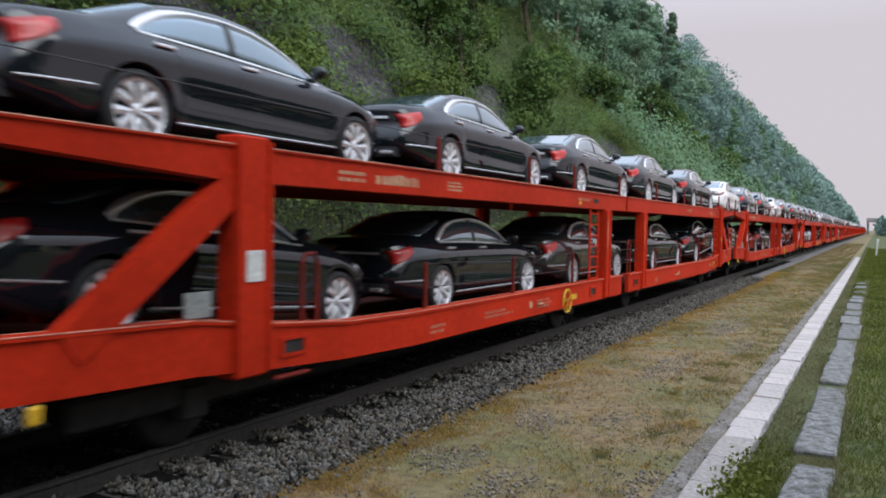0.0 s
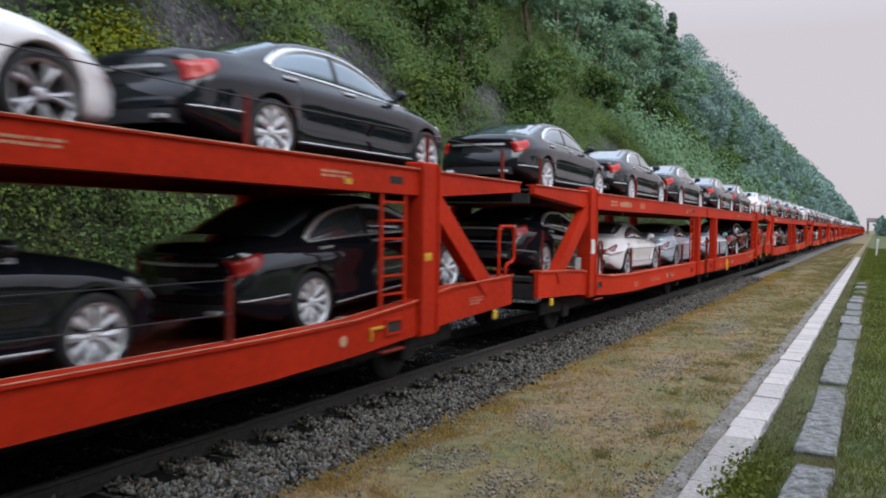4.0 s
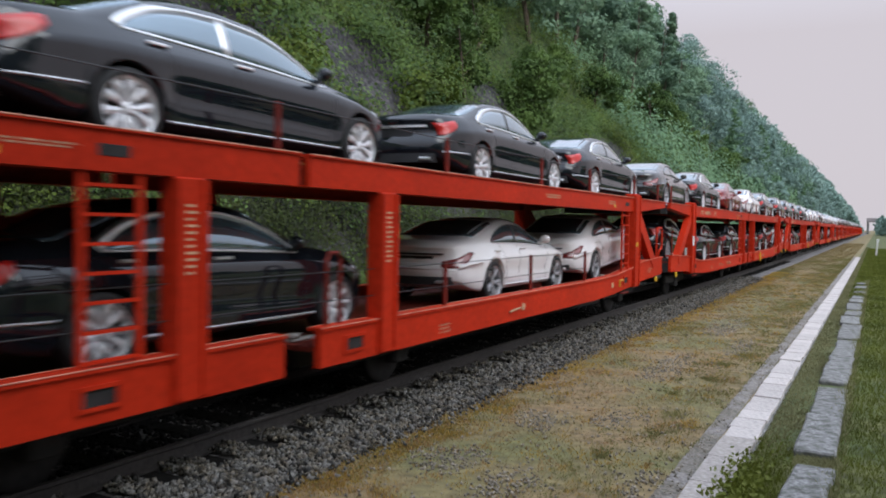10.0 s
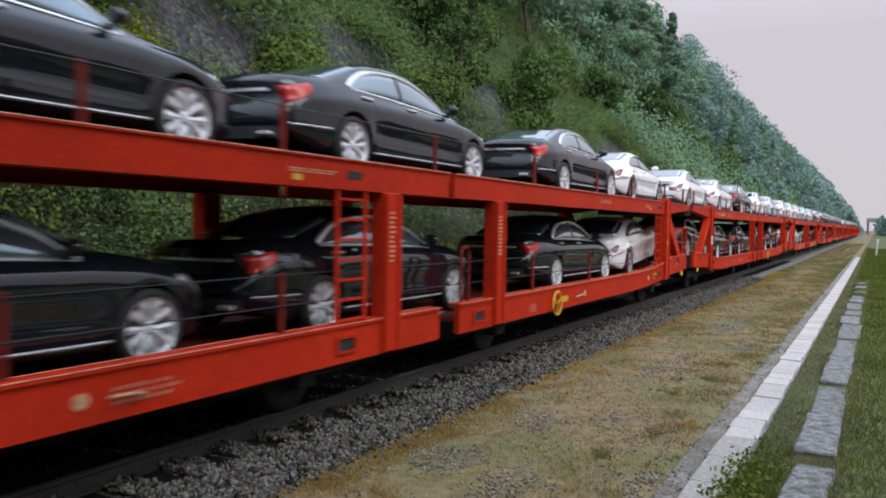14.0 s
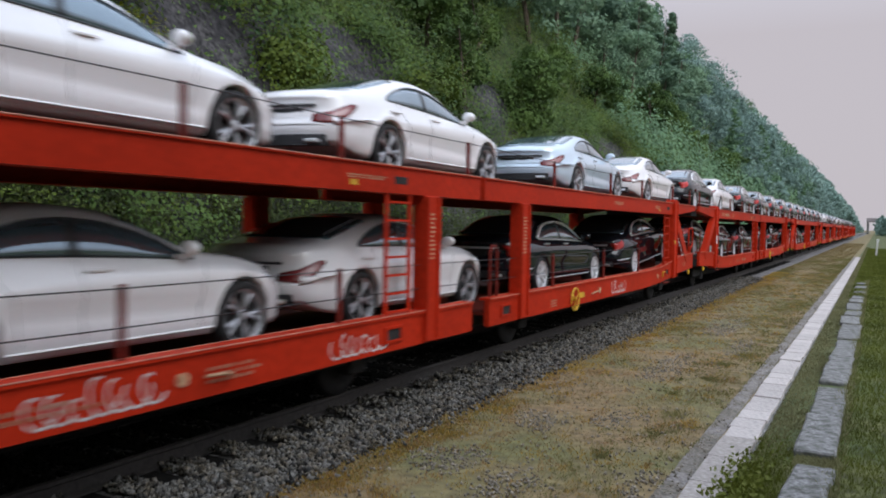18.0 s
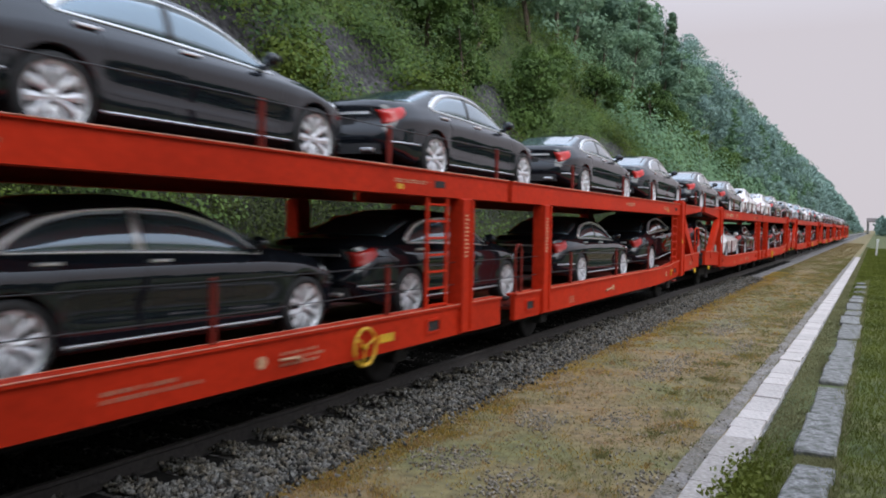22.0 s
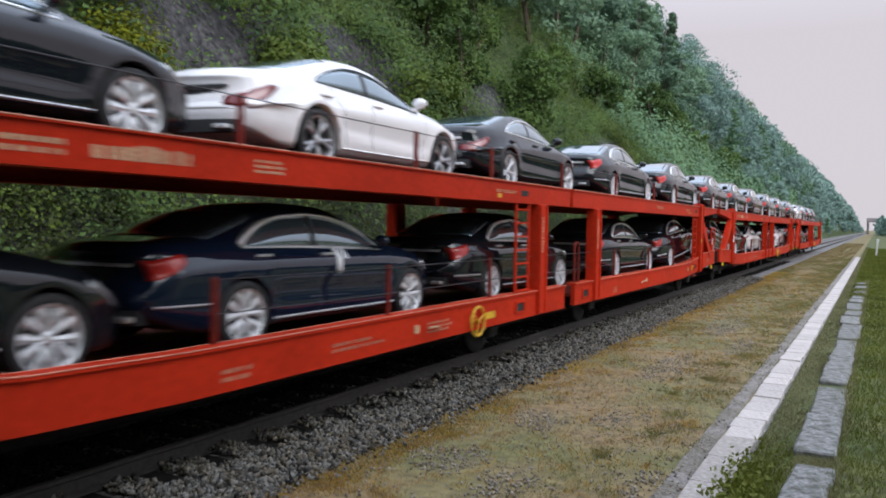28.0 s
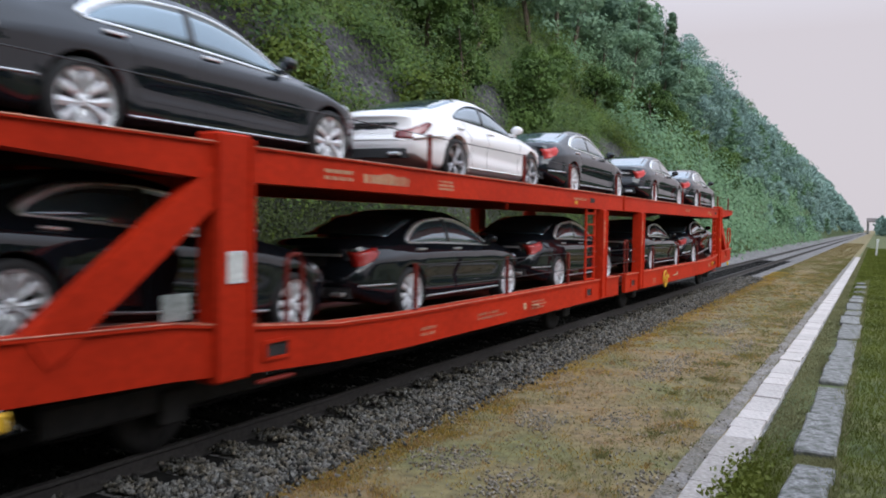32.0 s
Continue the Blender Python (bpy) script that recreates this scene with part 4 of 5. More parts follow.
        part("round_plate", tube_bm([(HALF, s0 + 0.56 * e, 0.76), (HALF + 0.012, s0 + 0.56 * e, 0.76)], 0.06, 12), MARK, root, "small faded round plate")
    bm = box(HALF, HALF + 0.03, 26.50, 26.76, 0.86, 0.89, 0.004)
    add_box(bm, HALF, HALF + 0.03, 26.50, 26.53, 0.74, 0.86, 0.004)
    part("bracket", bm, YELLOW, root, "yellow angle bracket on the girder")
    part("round_plate", tube_bm([(HALF, 26.0, 0.80), (HALF + 0.012, 26.0, 0.80)], 0.06, 12), MARK, root, "small faded round plate")
    return root
# ---- ground ----
def hill_height(x, y):
    """The cutting and the wooded slope above it."""
    foot = -11.5 - 1.2 * noise.noise((0, y * 0.06, 3.0))
    d = foot - x
    if d <= 0:
        return -0.25
    z = np.interp(d, [0, 1.0, 5.5, 9, 22, 40, 120], [-0.25, 1.2, 8.5, 11.5, 28.5, 36.5, 42.0])
    fade = np.interp(y, [-80, 700, 860, 1000], [1, 1, 0.75, 0.45])
    z = z * fade
    z += 0.9 * noise.noise((x * 0.18, y * 0.18, 0.0)) + 0.45 * noise.noise((x * 0.6, y * 0.6, z * 0.6))
    z += 2.2 * noise.noise((x * 0.05, y * 0.035, 7.0)) * min(1, d / 8)
    return float(z)


def grid_mesh(name, xs, ys, fn, mat):
    v = [(x, y, fn(x, y)) for y in ys for x in xs]
    n = len(xs)
    f = [(j * n + i, j * n + i + 1, (j + 1) * n + i + 1, (j + 1) * n + i) for j in range(len(ys) - 1) for i in range(n - 1)]
    return mesh_of(name, v, f, mat, True)


ground = tagged(new("ground", mesh_of("ground", [(-3000, -600, -0.26), (3000, -600, -0.26), (3000, 4000, -0.26), (-3000, 4000, -0.26)], [(0, 1, 2, 3)], EARTH)),
                "dry brown trackside earth with patchy grass", "ground", kind="structure")


def strip(name, x0, x1, z, mat, label, y0=-30, y1=900, bump=0.02, nx=10):
    xs = np.linspace(x0, x1, nx)
    ys = np.concatenate([np.linspace(y0, 2, 12)[:-1], np.linspace(2, 40, 130)[:-1], np.linspace(40, y1, 60)])
    me = grid_mesh(name, xs, ys, lambda x, y: z + bump * noise.noise((x * 2.3, y * 2.3, 1.0)) + 0.6 * bump * noise.noise((x * 7, y * 7, 4.0)) - (0.05 if x in (xs[0], xs[-1]) else 0), mat)
    return tagged(new(name, me), label, "ground", kind="structure")


strip("ballast", -12.5, -4.35, -0.19, GRAVEL, "grey crushed-stone railway ballast", nx=24)
strip("verge", -4.55, -1.20, -0.20, EARTH, "verge of dry yellow-brown grass and earth", nx=16)
strip("turf", -1.20, 14.0, -0.20, TURF, "green grass verge", nx=26)
strip("grit_path", -1.66, -1.36, -0.188, GRIT, "narrow strip of pale grey grit along the lids", y1=75, nx=5)

hill_ys = np.concatenate([np.linspace(-60, 0, 24)[:-1], np.linspace(0, 90, 130)[:-1], np.linspace(90, 1000, 120)])
hill_xs = np.concatenate([-np.array([9.5, 10.5, 11.0]), -np.linspace(11.5, 22, 40), -np.linspace(22.6, 50, 34), -np.linspace(55, 160, 12)])
FLOOR = material("mossy_forest_floor", (0.040, 0.058, 0.024), 0.95, 0, 0.4, 5, 1.0, second=(0.060, 0.072, 0.030), mix_scale=0.6, spec=0.1)
hill_me = grid_mesh("hillside", hill_xs[::-1], hill_ys, hill_height, ROCK)
hill_me.materials.append(FLOOR)
for p in hill_me.polygons:
    if p.center.z > 9.5 + 2.5 * noise.noise((p.center.y * 0.15, p.center.x * 0.15, 40.0)) or p.center.y > 60:
        p.material_index = 1
tagged(new("hillside", hill_me), "steep dark rock cutting overgrown with vines", "rock face", kind="structure")

# rails and sleepers
track = tagged(new("railway_track"), "steel rails on dark timber sleepers in ballast", "track", kind="structure")
for sd in (1, -1):
    x = TRACK_X + sd * 0.7525
    sec = [(-0.075, -0.17), (0.075, -0.17), (0.07, -0.155), (0.01, -0.14), (0.01, -0.045), (0.036, -0.03), (0.036, -0.004), (0.028, 0.0), (-0.028, 0.0), (-0.036, -0.004), (-0.036, -0.03), (-0.01, -0.045), (-0.01, -0.14), (-0.07, -0.155)]
    v = [(x + a, y, b) for y in (-40, 900) for a, b in sec]
    n = len(sec)
    f = [(i, (i + 1) % n, n + (i + 1) % n, n + i) for i in range(n)]
    part_me("rail", mesh_of("rail", v, f, STEEL), track, "worn dark steel rail")

# ---- the train ----
wagon0 = make_wagon()
wagons = [wagon0] + [copy_thing(wagon0, Matrix()) for _ in range(N_WAGONS - 1)]
for ob in (wagons[0], wagons[4], wagons[10], wagons[13]):
    for q in ob.children:
        kind = q.name.split(".")[0]
        if kind in ("hand_brake_wheel", "yellow_sign"):
            q.location.y -= 7.9
templates, cars = {}, []
for k, load in enumerate(LOADS):
    up, lo = load.split()
    for deck, row, axles in ((1, up, UPPER_AXLE), (0, lo, LOWER_AXLE)):
        for i, (q, axle) in enumerate(zip(row, axles)):
            kind, colour, label = CAR_TYPES[q]
            wb = CAR_KINDS[kind]["wb"]
            s = axle + SHIFT.get("%d%s%d" % (k, "U" if deck else "L", i + 1), 0.0)
            za, zb = (UPPER_DECK, UPPER_DECK) if deck else (deck_height(s), deck_height(s + wb))
            tilt = math.degrees(math.atan2(zb - za, wb))
            local = (s + wb / 2, (za + zb) / 2 + 0.004, tilt)
            if q not in templates:
                templates[q] = make_car(kind, colour, label, q in "FD")
                ob = templates[q]
            else:
                ob = copy_thing(templates[q], Matrix())
            cars.append((ob, k, local))

# clamps that hold the wheels on the lower deck
bm = box(-0.05, 0.05, 0.0, 0.46, 0.0, 0.035, 0.01)
add_box(bm, -0.06, 0.06, 0.0, 0.14, 0.035, 0.09, 0.015)
clamp_me = bpy.data.meshes.new("wheel_clamp")
bm.to_mesh(clamp_me)
bm.free()
clamp_me.materials.append(CLAMP)
for ob, k, (s, z, tilt) in [q for q in cars if q[2][1] < 2]:
    for e in (-1.17, 0.70):
        part_me("wheel_clamp", clamp_me, wagons[k], "grey wheel clamp on the deck", pose(0.95, s + e, deck_height(s + e + 0.2) + 0.002))

# painted scrawl on one wagon
srng = random.Random(29)


def scrawl(y0, y1, z0, z1, x, slope=0.0):
    bm = bmesh.new()
    y = y0
    while y < y1:
        h = srng.uniform(0.5, 1.0) * (z1 - z0)
        a = srng.uniform(0.5, 2.5)
        zb = z0 + slope * (y - y0)
        pts = [(x, y + 0.10 * math.cos(a + t) + 0.02 * t, zb + h * (0.5 + 0.48 * math.sin(a + t * 1.0))) for t in np.linspace(0, srng.uniform(3.5, 6.0), 12)]
        tube_bm(pts, 0.011, 4, bm)
        y += srng.uniform(0.13, 0.2)
    for v in bm.verts:
        v.co.x = x + (v.co.x - x) * 0.2
    return bm


for args in ((8.6, 9.7, 0.62, 0.92, HALF + 0.002), (12.0, 12.9, 0.62, 0.92, HALF + 0.002), (22.0, 22.9, 0.62, 0.9, HALF + 0.002)):
    part("scrawl", scrawl(*args), PLATE, wagons[8], "white painted scrawl")
part("scrawl", scrawl(28.1, 28.8, 1.75, 1.95, HALF + 0.023, -0.75), PLATE, wagons[8], "white painted scrawl")
# ---- plants on the cutting ----
def leaf_quads(centres, size, rng, out=None, up=0.35):
    """One folded-looking leaf quad at each centre, turned at random."""
    n = len(centres)
    a = rng.normal(size=(n, 3))
    if out is not None:
        a = a * 0.42 + out * 1.1
    a[:, 2] += up
    a /= np.linalg.norm(a, axis=1, keepdims=True)
    b = np.cross(a, rng.normal(size=(n, 3)))
    b /= np.linalg.norm(b, axis=1, keepdims=True) + 1e-9
    c = np.cross(a, b)
    s = size * rng.uniform(0.6, 1.35, (n, 1))
    tip = centres + b * s
    back = centres - b * s * 0.8
    left = centres + c * s * 0.55 - a * s * 0.12
    right = centres - c * s * 0.55 - a * s * 0.12
    return np.stack([tip, left, back, right], axis=1)


def crown_quads(rng, height, radius, leaves, size, conifer=False):
    """Leaves of one crown: lobes on uneven limbs, with gaps between them."""
    pts, outs = [], []
    lobes = 17 if not conifer else 30
    for q in range(lobes):
        if conifer:
            h = (q + 0.5) / lobes
            r = radius * (1 - h) ** 0.8 * rng.uniform(0.5, 1.05)
            a = rng.uniform(0, 2 * math.pi)
            c = np.array([r * math.cos(a), r * math.sin(a), height * (0.12 + 0.86 * h)])
            rad = np.array([1, 1, 0.4]) * radius * (0.16 + 0.30 * (1 - h))
        else:
            h = rng.uniform(0, 1) ** 0.8
            env = radius * math.sin(math.pi * (0.18 + 0.78 * h)) ** 0.7
            r = env * rng.uniform(0.35, 1.0)
            a = rng.uniform(0, 2 * math.pi)
            c = np.array([r * math.cos(a), r * math.sin(a), height * (0.18 + 0.74 * h)])
            rad = np.array([1, 1, 0.75]) * radius * rng.uniform(0.30, 0.58)
        m = leaves // lobes
        d = rng.normal(size=(m, 3))
        d /= np.linalg.norm(d, axis=1, keepdims=True)
        pts.append(c + d * rad * rng.uniform(0.55, 1.05, (m, 1)))
        outs.append(d)
    P, O = np.concatenate(pts), np.concatenate(outs)
    return leaf_quads(P, size, rng, O)


def trunk_bm(rng, height):
    bm = bmesh.new()
    lean = rng.uniform(-0.06, 0.06, 2)
    pts = [(lean[0] * height * t, lean[1] * height * t, height * t) for t in (-0.08, 0.2, 0.45, 0.7, 0.9)]
    tube_taper(bm, pts, [0.16, 0.14, 0.11, 0.07, 0.03])
    for k in range(6):
        t = rng.uniform(0.25, 0.75)
        a = rng.uniform(0, 2 * math.pi)
        ln = height * 0.28 * (1.1 - t)
        b = np.array([lean[0] * height * t, lean[1] * height * t, height * t])
        tube_taper(bm, [b, b + np.array([math.cos(a) * ln * 0.5, math.sin(a) * ln * 0.5, ln * 0.35]), b + np.array([math.cos(a) * ln, math.sin(a) * ln, ln * 0.6])], [0.06, 0.04, 0.015])
    return bm


def tube_taper(bm, pts, radii, sides=6):
    rings = []
    for q, r in zip(pts, radii):
        rings.append([bm.verts.new((q[0] + r * math.cos(t), q[1] + r * math.sin(t), q[2])) for t in (2 * math.pi * k / sides for k in range(sides))])
    for a, b in zip(rings, rings[1:]):
        for k in range(sides):
            bm.faces.new((a[k], a[(k + 1) % sides], b[(k + 1) % sides], b[k]))
    return bm


rng = np.random.default_rng(11)
TREE_KINDS = []
for name, mat, h, r, n, size, con, label in (
        ("tree", LEAF_A, 6.5, 2.4, 3600, 0.17, False, "broadleaf tree with a fresh green uneven crown"),
        ("tree", LEAF_B, 8.0, 2.7, 3800, 0.19, False, "deep green broadleaf tree with a ragged crown"),
        ("tree", LEAF_A, 5.0, 2.1, 3000, 0.16, False, "young light green broadleaf tree"),
        ("tree", LEAF_B, 9.5, 2.6, 3800, 0.20, False, "tall dark green tree on the slope"),
        ("conifer", LEAF_D, 9.5, 2.7, 3400, 0.20, True, "dark green conifer with drooping branches"),
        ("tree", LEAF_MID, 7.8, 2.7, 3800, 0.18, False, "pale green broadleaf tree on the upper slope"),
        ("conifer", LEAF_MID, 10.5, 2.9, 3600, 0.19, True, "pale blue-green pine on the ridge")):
    crown = quads_mesh("crown", crown_quads(rng, h, r, n, size, con), mat)
    me = bpy.data.meshes.new("trunk")
    bm = trunk_bm(rng, h)
    bm.to_mesh(me)
    bm.free()
    me.materials.append(BARK)
    TREE_KINDS.append((name, me, crown, h, label))

# bare rock windows in the growth: centre along the line, height, half sizes
BARE = [(22.6, 8.2, 1.9, 2.6), (24.6, 6.4, 1.6, 1.5), (14.2, 7.6, 1.3, 2.4), (16.2, 6.2, 0.9, 1.5), (30.0, 6.5, 1.8, 0.8), (10.4, 6.8, 0.9, 1.5), (25.7, 2.8, 2.0, 1.0), (35.0, 7.6, 2.0, 1.4), (53.0, 7.2, 2.6, 1.4)]


def bare(y, z):
    d = min(((y - a) / c) ** 2 + ((z - b) / e) ** 2 for a, b, c, e in BARE)
    return d + 0.9 * noise.noise((y * 0.5, z * 0.5, 2.0)) < 1.0


prng = random.Random(3)
placed = 0
for row in range(9):
    d0 = 5.0 + row * 3.6
    y = 2.0 + prng.uniform(0, 3)
    while y < 120:
        x = -11.5 - d0 + prng.uniform(-1.3, 1.3)
        z = hill_height(x, y)
        pick = prng.random()
        if not (row < 2 and bare(y, z)) and not (row < 1 and prng.random() < 0.3):
            if row < 2:
                k = 2 if pick < 0.6 else 0
            elif row < 6:
                k = 0 if pick < 0.35 else 1 if pick < 0.75 else 3 if pick < 0.9 else 4
            else:
                k = 4 if pick < 0.3 else 3 if pick < 0.7 else 1
            # farther trees take the leaf colour that is paled for haze
            if y > 42 + 14 * prng.random() and row > 1:
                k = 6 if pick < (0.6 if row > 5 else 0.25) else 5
            name, tm, cm, h, label = TREE_KINDS[k]
            sc = prng.uniform(0.8, 1.25) * (0.66 if row < 2 else 1.15)
            ob = tagged(new(name, tm), label, "tree", "trees on the slope")
            ob.matrix_basis = Matrix.Translation((x, y, z - 0.15)) @ pose(0, 0, 0, prng.uniform(-4, 4), prng.uniform(4, 12), prng.uniform(0, 360)) @ Matrix.Scale(sc, 4)
            part_me("crown", cm, ob)
            placed += 1
        y += prng.uniform(2.6, 4.4) * (1.0 + y / 90) * (1.0 if row < 2 else 1.15)


def far_woods(name, y0, y1, step, leaves, size, mat, seed, label, x_of=lambda d: -11.5 - d, rows=(3, 9, 15, 21, 27, 34), height=hill_height, tall=(6.0, 12.5), low=(3.0, 5.0)):
    g = np.random.default_rng(seed)
    qs = []
    y = y0
    while y < y1:
        for d in rows:
            yy = y + g.uniform(-step, step) * 0.6
            x = x_of(d) + g.uniform(-2.5, 2.5)
            h = g.uniform(*(tall if d > 6 else low))
            con = g.random() < 0.3
            Q = crown_quads(g, h, h * (0.33 if not con else 0.22), leaves, size, con)
            qs.append(Q + np.array([x, yy, height(x, yy) - 0.4]))
        y += step
    return tagged(new(name, quads_mesh(name, np.concatenate(qs), mat)), label, "woods", kind="stuff")


# distant woods, their haze carried by the leaf colour
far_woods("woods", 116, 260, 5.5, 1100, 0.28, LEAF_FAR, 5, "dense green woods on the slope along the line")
far_woods("woods", 118, 262, 9.0, 420, 0.30, LEAF_B, 6, "lighter green trees in the woods along the line")
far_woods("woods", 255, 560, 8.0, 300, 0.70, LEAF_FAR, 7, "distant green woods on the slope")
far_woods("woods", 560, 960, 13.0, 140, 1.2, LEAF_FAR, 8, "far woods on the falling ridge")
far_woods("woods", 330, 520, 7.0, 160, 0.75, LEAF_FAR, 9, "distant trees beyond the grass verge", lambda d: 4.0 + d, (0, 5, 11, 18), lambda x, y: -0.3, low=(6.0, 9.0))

# unseen trees behind the onlooker, added to darken the reflections in the cars' flanks
far_woods("woods", -60, 170, 4.5, 420, 0.48, LEAF_B, 10, "row of low green trees beyond the grass, facing the cutting", lambda d: 16.0 + d, (0, 4, 5.5), lambda x, y: -0.3, low=(3.0, 5.5))
# taller unseen group, added only to take light off the near left
far_woods("woods", -60, 3, 4.0, 800, 0.48, LEAF_B, 12, "tall green trees behind the grass verge", lambda d: 8.0 + d, (0, 3, 6), lambda x, y: -0.3, low=(11.0, 16.0))


def growth(name, y0, y1, clumps, leaves, spread, size, mat, seed, label, keep, deep):
    """Vines and shrubs that cling to the cutting, clump by clump."""
    g = random.Random(seed)
    pts = []
    while len(pts) < clumps:
        y = y0 + (y1 - y0) * g.random() ** 1.5
        d = g.uniform(-0.2, deep) if g.random() < 0.55 else g.uniform(-0.2, 7)
        x = -11.4 - d
        z = hill_height(x, y)
        if bare(y, z) and g.random() < 0.95:
            continue
        if keep(x, y, z) < g.random():
            continue
        pts.append((x + 0.12, y, z + 0.08))
    gg = np.random.default_rng(seed)
    C = np.repeat(np.array(pts), leaves, axis=0)
    off = gg.normal(0, 1, C.shape) * spread * np.repeat(gg.uniform(0.5, 1.4, (clumps, 1)), leaves, axis=0)
    off[:, 2] *= 0.85
    push = np.clip(gg.normal(0.25, 0.3, (len(C), 1)), 0, None) * np.array([[0.8, -0.1, 0.5]])
    P = C + off + push * spread * 2
    O = np.tile(np.array([[0.75, -0.25, 0.5]]), (len(P), 1)) + off / spread * 0.5
    return tagged(new(name, quads_mesh(name, leaf_quads(P, size, gg, O), mat)), label, "shrubs", kind="stuff")


n1 = lambda x, y, z: (0.15 if z < 3.8 else 1.0) * (0.55 + 1.6 * noise.noise((y * 0.33, z * 0.33, 5.0)))
n2 = lambda x, y, z: (0.35 if z < 3.8 else 1.0) * (0.55 - 1.6 * noise.noise((y * 0.33, z * 0.33, 5.0)))
# below 3.8 m the shaded ivy colour takes over from the vines
growth("ivy", 3, 60, 2000, 130, 0.40, 0.044, IVY_SHADED, 25, "dark ivy covering the foot of the rock", lambda x, y, z: 1.0 if z < 3.8 else 0.02, 3.0)
growth("vines", 3, 70, 2600, 76, 0.36, 0.058, LEAF_C, 21, "yellow-green vines hanging over the rock", n1, 14)
growth("shrubs", 3, 80, 2600, 84, 0.46, 0.070, LEAF_A, 22, "green shrubs and creepers on the rock face", n2, 24)
growth("shrubs", 3, 90, 1500, 40, 0.60, 0.10, LEAF_A, 24, "dark green undergrowth between the trees", lambda x, y, z: 0.0 if z < 4.5 else 0.4 if z < 8 else 1.0, 30)
growth("shrubs", 60, 190, 1800, 40, 0.9, 0.17, LEAF_B, 23, "dark green undergrowth on the cutting", lambda x, y, z: 1.0, 26)

YELLOW_LEAF = leaf_material("bright_yellow_green_leaf", (0.12, 0.14, 0.010), (0.33, 0.34, 0.025))


def bush(y, z, ry, rz, count, size, mat, seed, label):
    """A shrub that hangs on the cutting at this height."""
    g = np.random.default_rng(seed)
    x = min(np.linspace(-22, -11, 120), key=lambda q: abs(hill_height(q, y) - z))
    d = g.normal(size=(count, 3))
    d /= np.linalg.norm(d, axis=1, keepdims=True)
    lump = 1 + 0.3 * np.sin(d[:, :1] * 5 + seed) * np.sin(d[:, 2:] * 6)
    P = np.array([[x + 0.35, y, z + 0.2]]) + d * np.array([[0.7, ry, rz]]) * lump * g.uniform(0.5, 1.05, (count, 1))
    return tagged(new("bush", quads_mesh("bush", leaf_quads(P, size, g, d), mat)), label, "bush")


bush(12.3, 5.5, 1.4, 1.0, 4200, 0.065, YELLOW_LEAF, 71, "bright yellow-green bush on the rock ledge")
bush(27.5, 6.6, 2.4, 1.5, 3600, 0.10, LEAF_C, 72, "light green bush hanging from the cutting")
bush(18.5, 6.4, 1.6, 1.1, 2600, 0.08, LEAF_C, 73, "light green bush in front of the rock")


def brush_foot():
    g = np.random.default_rng(31)
    n = 42000
    y = 4 + 110 * g.random(n) ** 1.6
    x = -11.3 + g.normal(0, 0.5, n)
    hgt = 0.25 + 0.9 * np.array([0.5 + noise.noise((a * 0.4, 0.0, 9.0)) for a in y])
    z = -0.2 + g.random(n) * hgt * 1.6
    P = np.stack([x, y, z], axis=1)
    return tagged(new("brush", quads_mesh("brush", leaf_quads(P, 0.050, g, np.tile([[0.8, 0, 0.5]], (n, 1))), LEAF_C)), "light green brush at the foot of the cutting", "shrubs", kind="stuff")


brush_foot()


# ---- verge: stones, grass ----
def stones_mesh(name, P, size, seed, mat):
    """Loose angular stones, one lump each."""
    g = np.random.default_rng(seed)
    base = np.array([(1, 0, 0), (-1, 0, 0), (0, 1, 0), (0, -1, 0), (0, 0, 1), (0, 0, -1)], float)
    tri = np.array([(0, 2, 4), (2, 1, 4), (1, 3, 4), (3, 0, 4), (2, 0, 5), (1, 2, 5), (3, 1, 5), (0, 3, 5)])
    n = len(P)
    V = base[None] * g.uniform(0.6, 1.25, (n, 6, 1)) + g.normal(0, 0.22, (n, 6, 3))
    ax = g.normal(size=(n, 3))
    ax /= np.linalg.norm(ax, axis=1, keepdims=True)
    ang = g.uniform(0, 6.28, n)
    K = np.zeros((n, 3, 3))
    K[:, 0, 1], K[:, 0, 2], K[:, 1, 0], K[:, 1, 2], K[:, 2, 0], K[:, 2, 1] = -ax[:, 2], ax[:, 1], ax[:, 2], -ax[:, 0], -ax[:, 1], ax[:, 0]
    R = np.eye(3)[None] + np.sin(ang)[:, None, None] * K + (1 - np.cos(ang))[:, None, None] * (K @ K)
    V = np.einsum("nij,nkj->nki", R, V) * (size * g.uniform(0.4, 1.45, (n, 1, 1))) + P[:, None, :]
    F = (np.arange(n)[:, None, None] * 6 + tri[None]).reshape(-1, 3)
    me = bpy.data.meshes.new(name)
    me.vertices.add(n * 6)
    me.vertices.foreach_set("co", V.astype(np.float32).ravel())
    me.loops.add(len(F) * 3)
    me.loops.foreach_set("vertex_index", F.astype(np.int32).ravel())
    me.polygons.add(len(F))
    me.polygons.foreach_set("loop_start", np.arange(0, len(F) * 3, 3, dtype=np.int32))
    me.materials.append(mat)
    me.update(calc_edges=True)
    me.validate()
    return me


# stony places in the verge: centre across and along the line, half sizes
STONY = [(-2.9, 13.2, 0.40, 1.5), (-3.35, 8.6, 0.35, 0.6), (-3.55, 6.7, 0.40, 0.6), (-2.75, 6.4, 0.35, 0.6), (-2.55, 9.2, 0.3, 0.7), (-3.0, 19.0, 0.5, 2.0), (-2.2, 16.0, 0.3, 1.5), (-1.75, 6.9, 0.2, 0.5)]


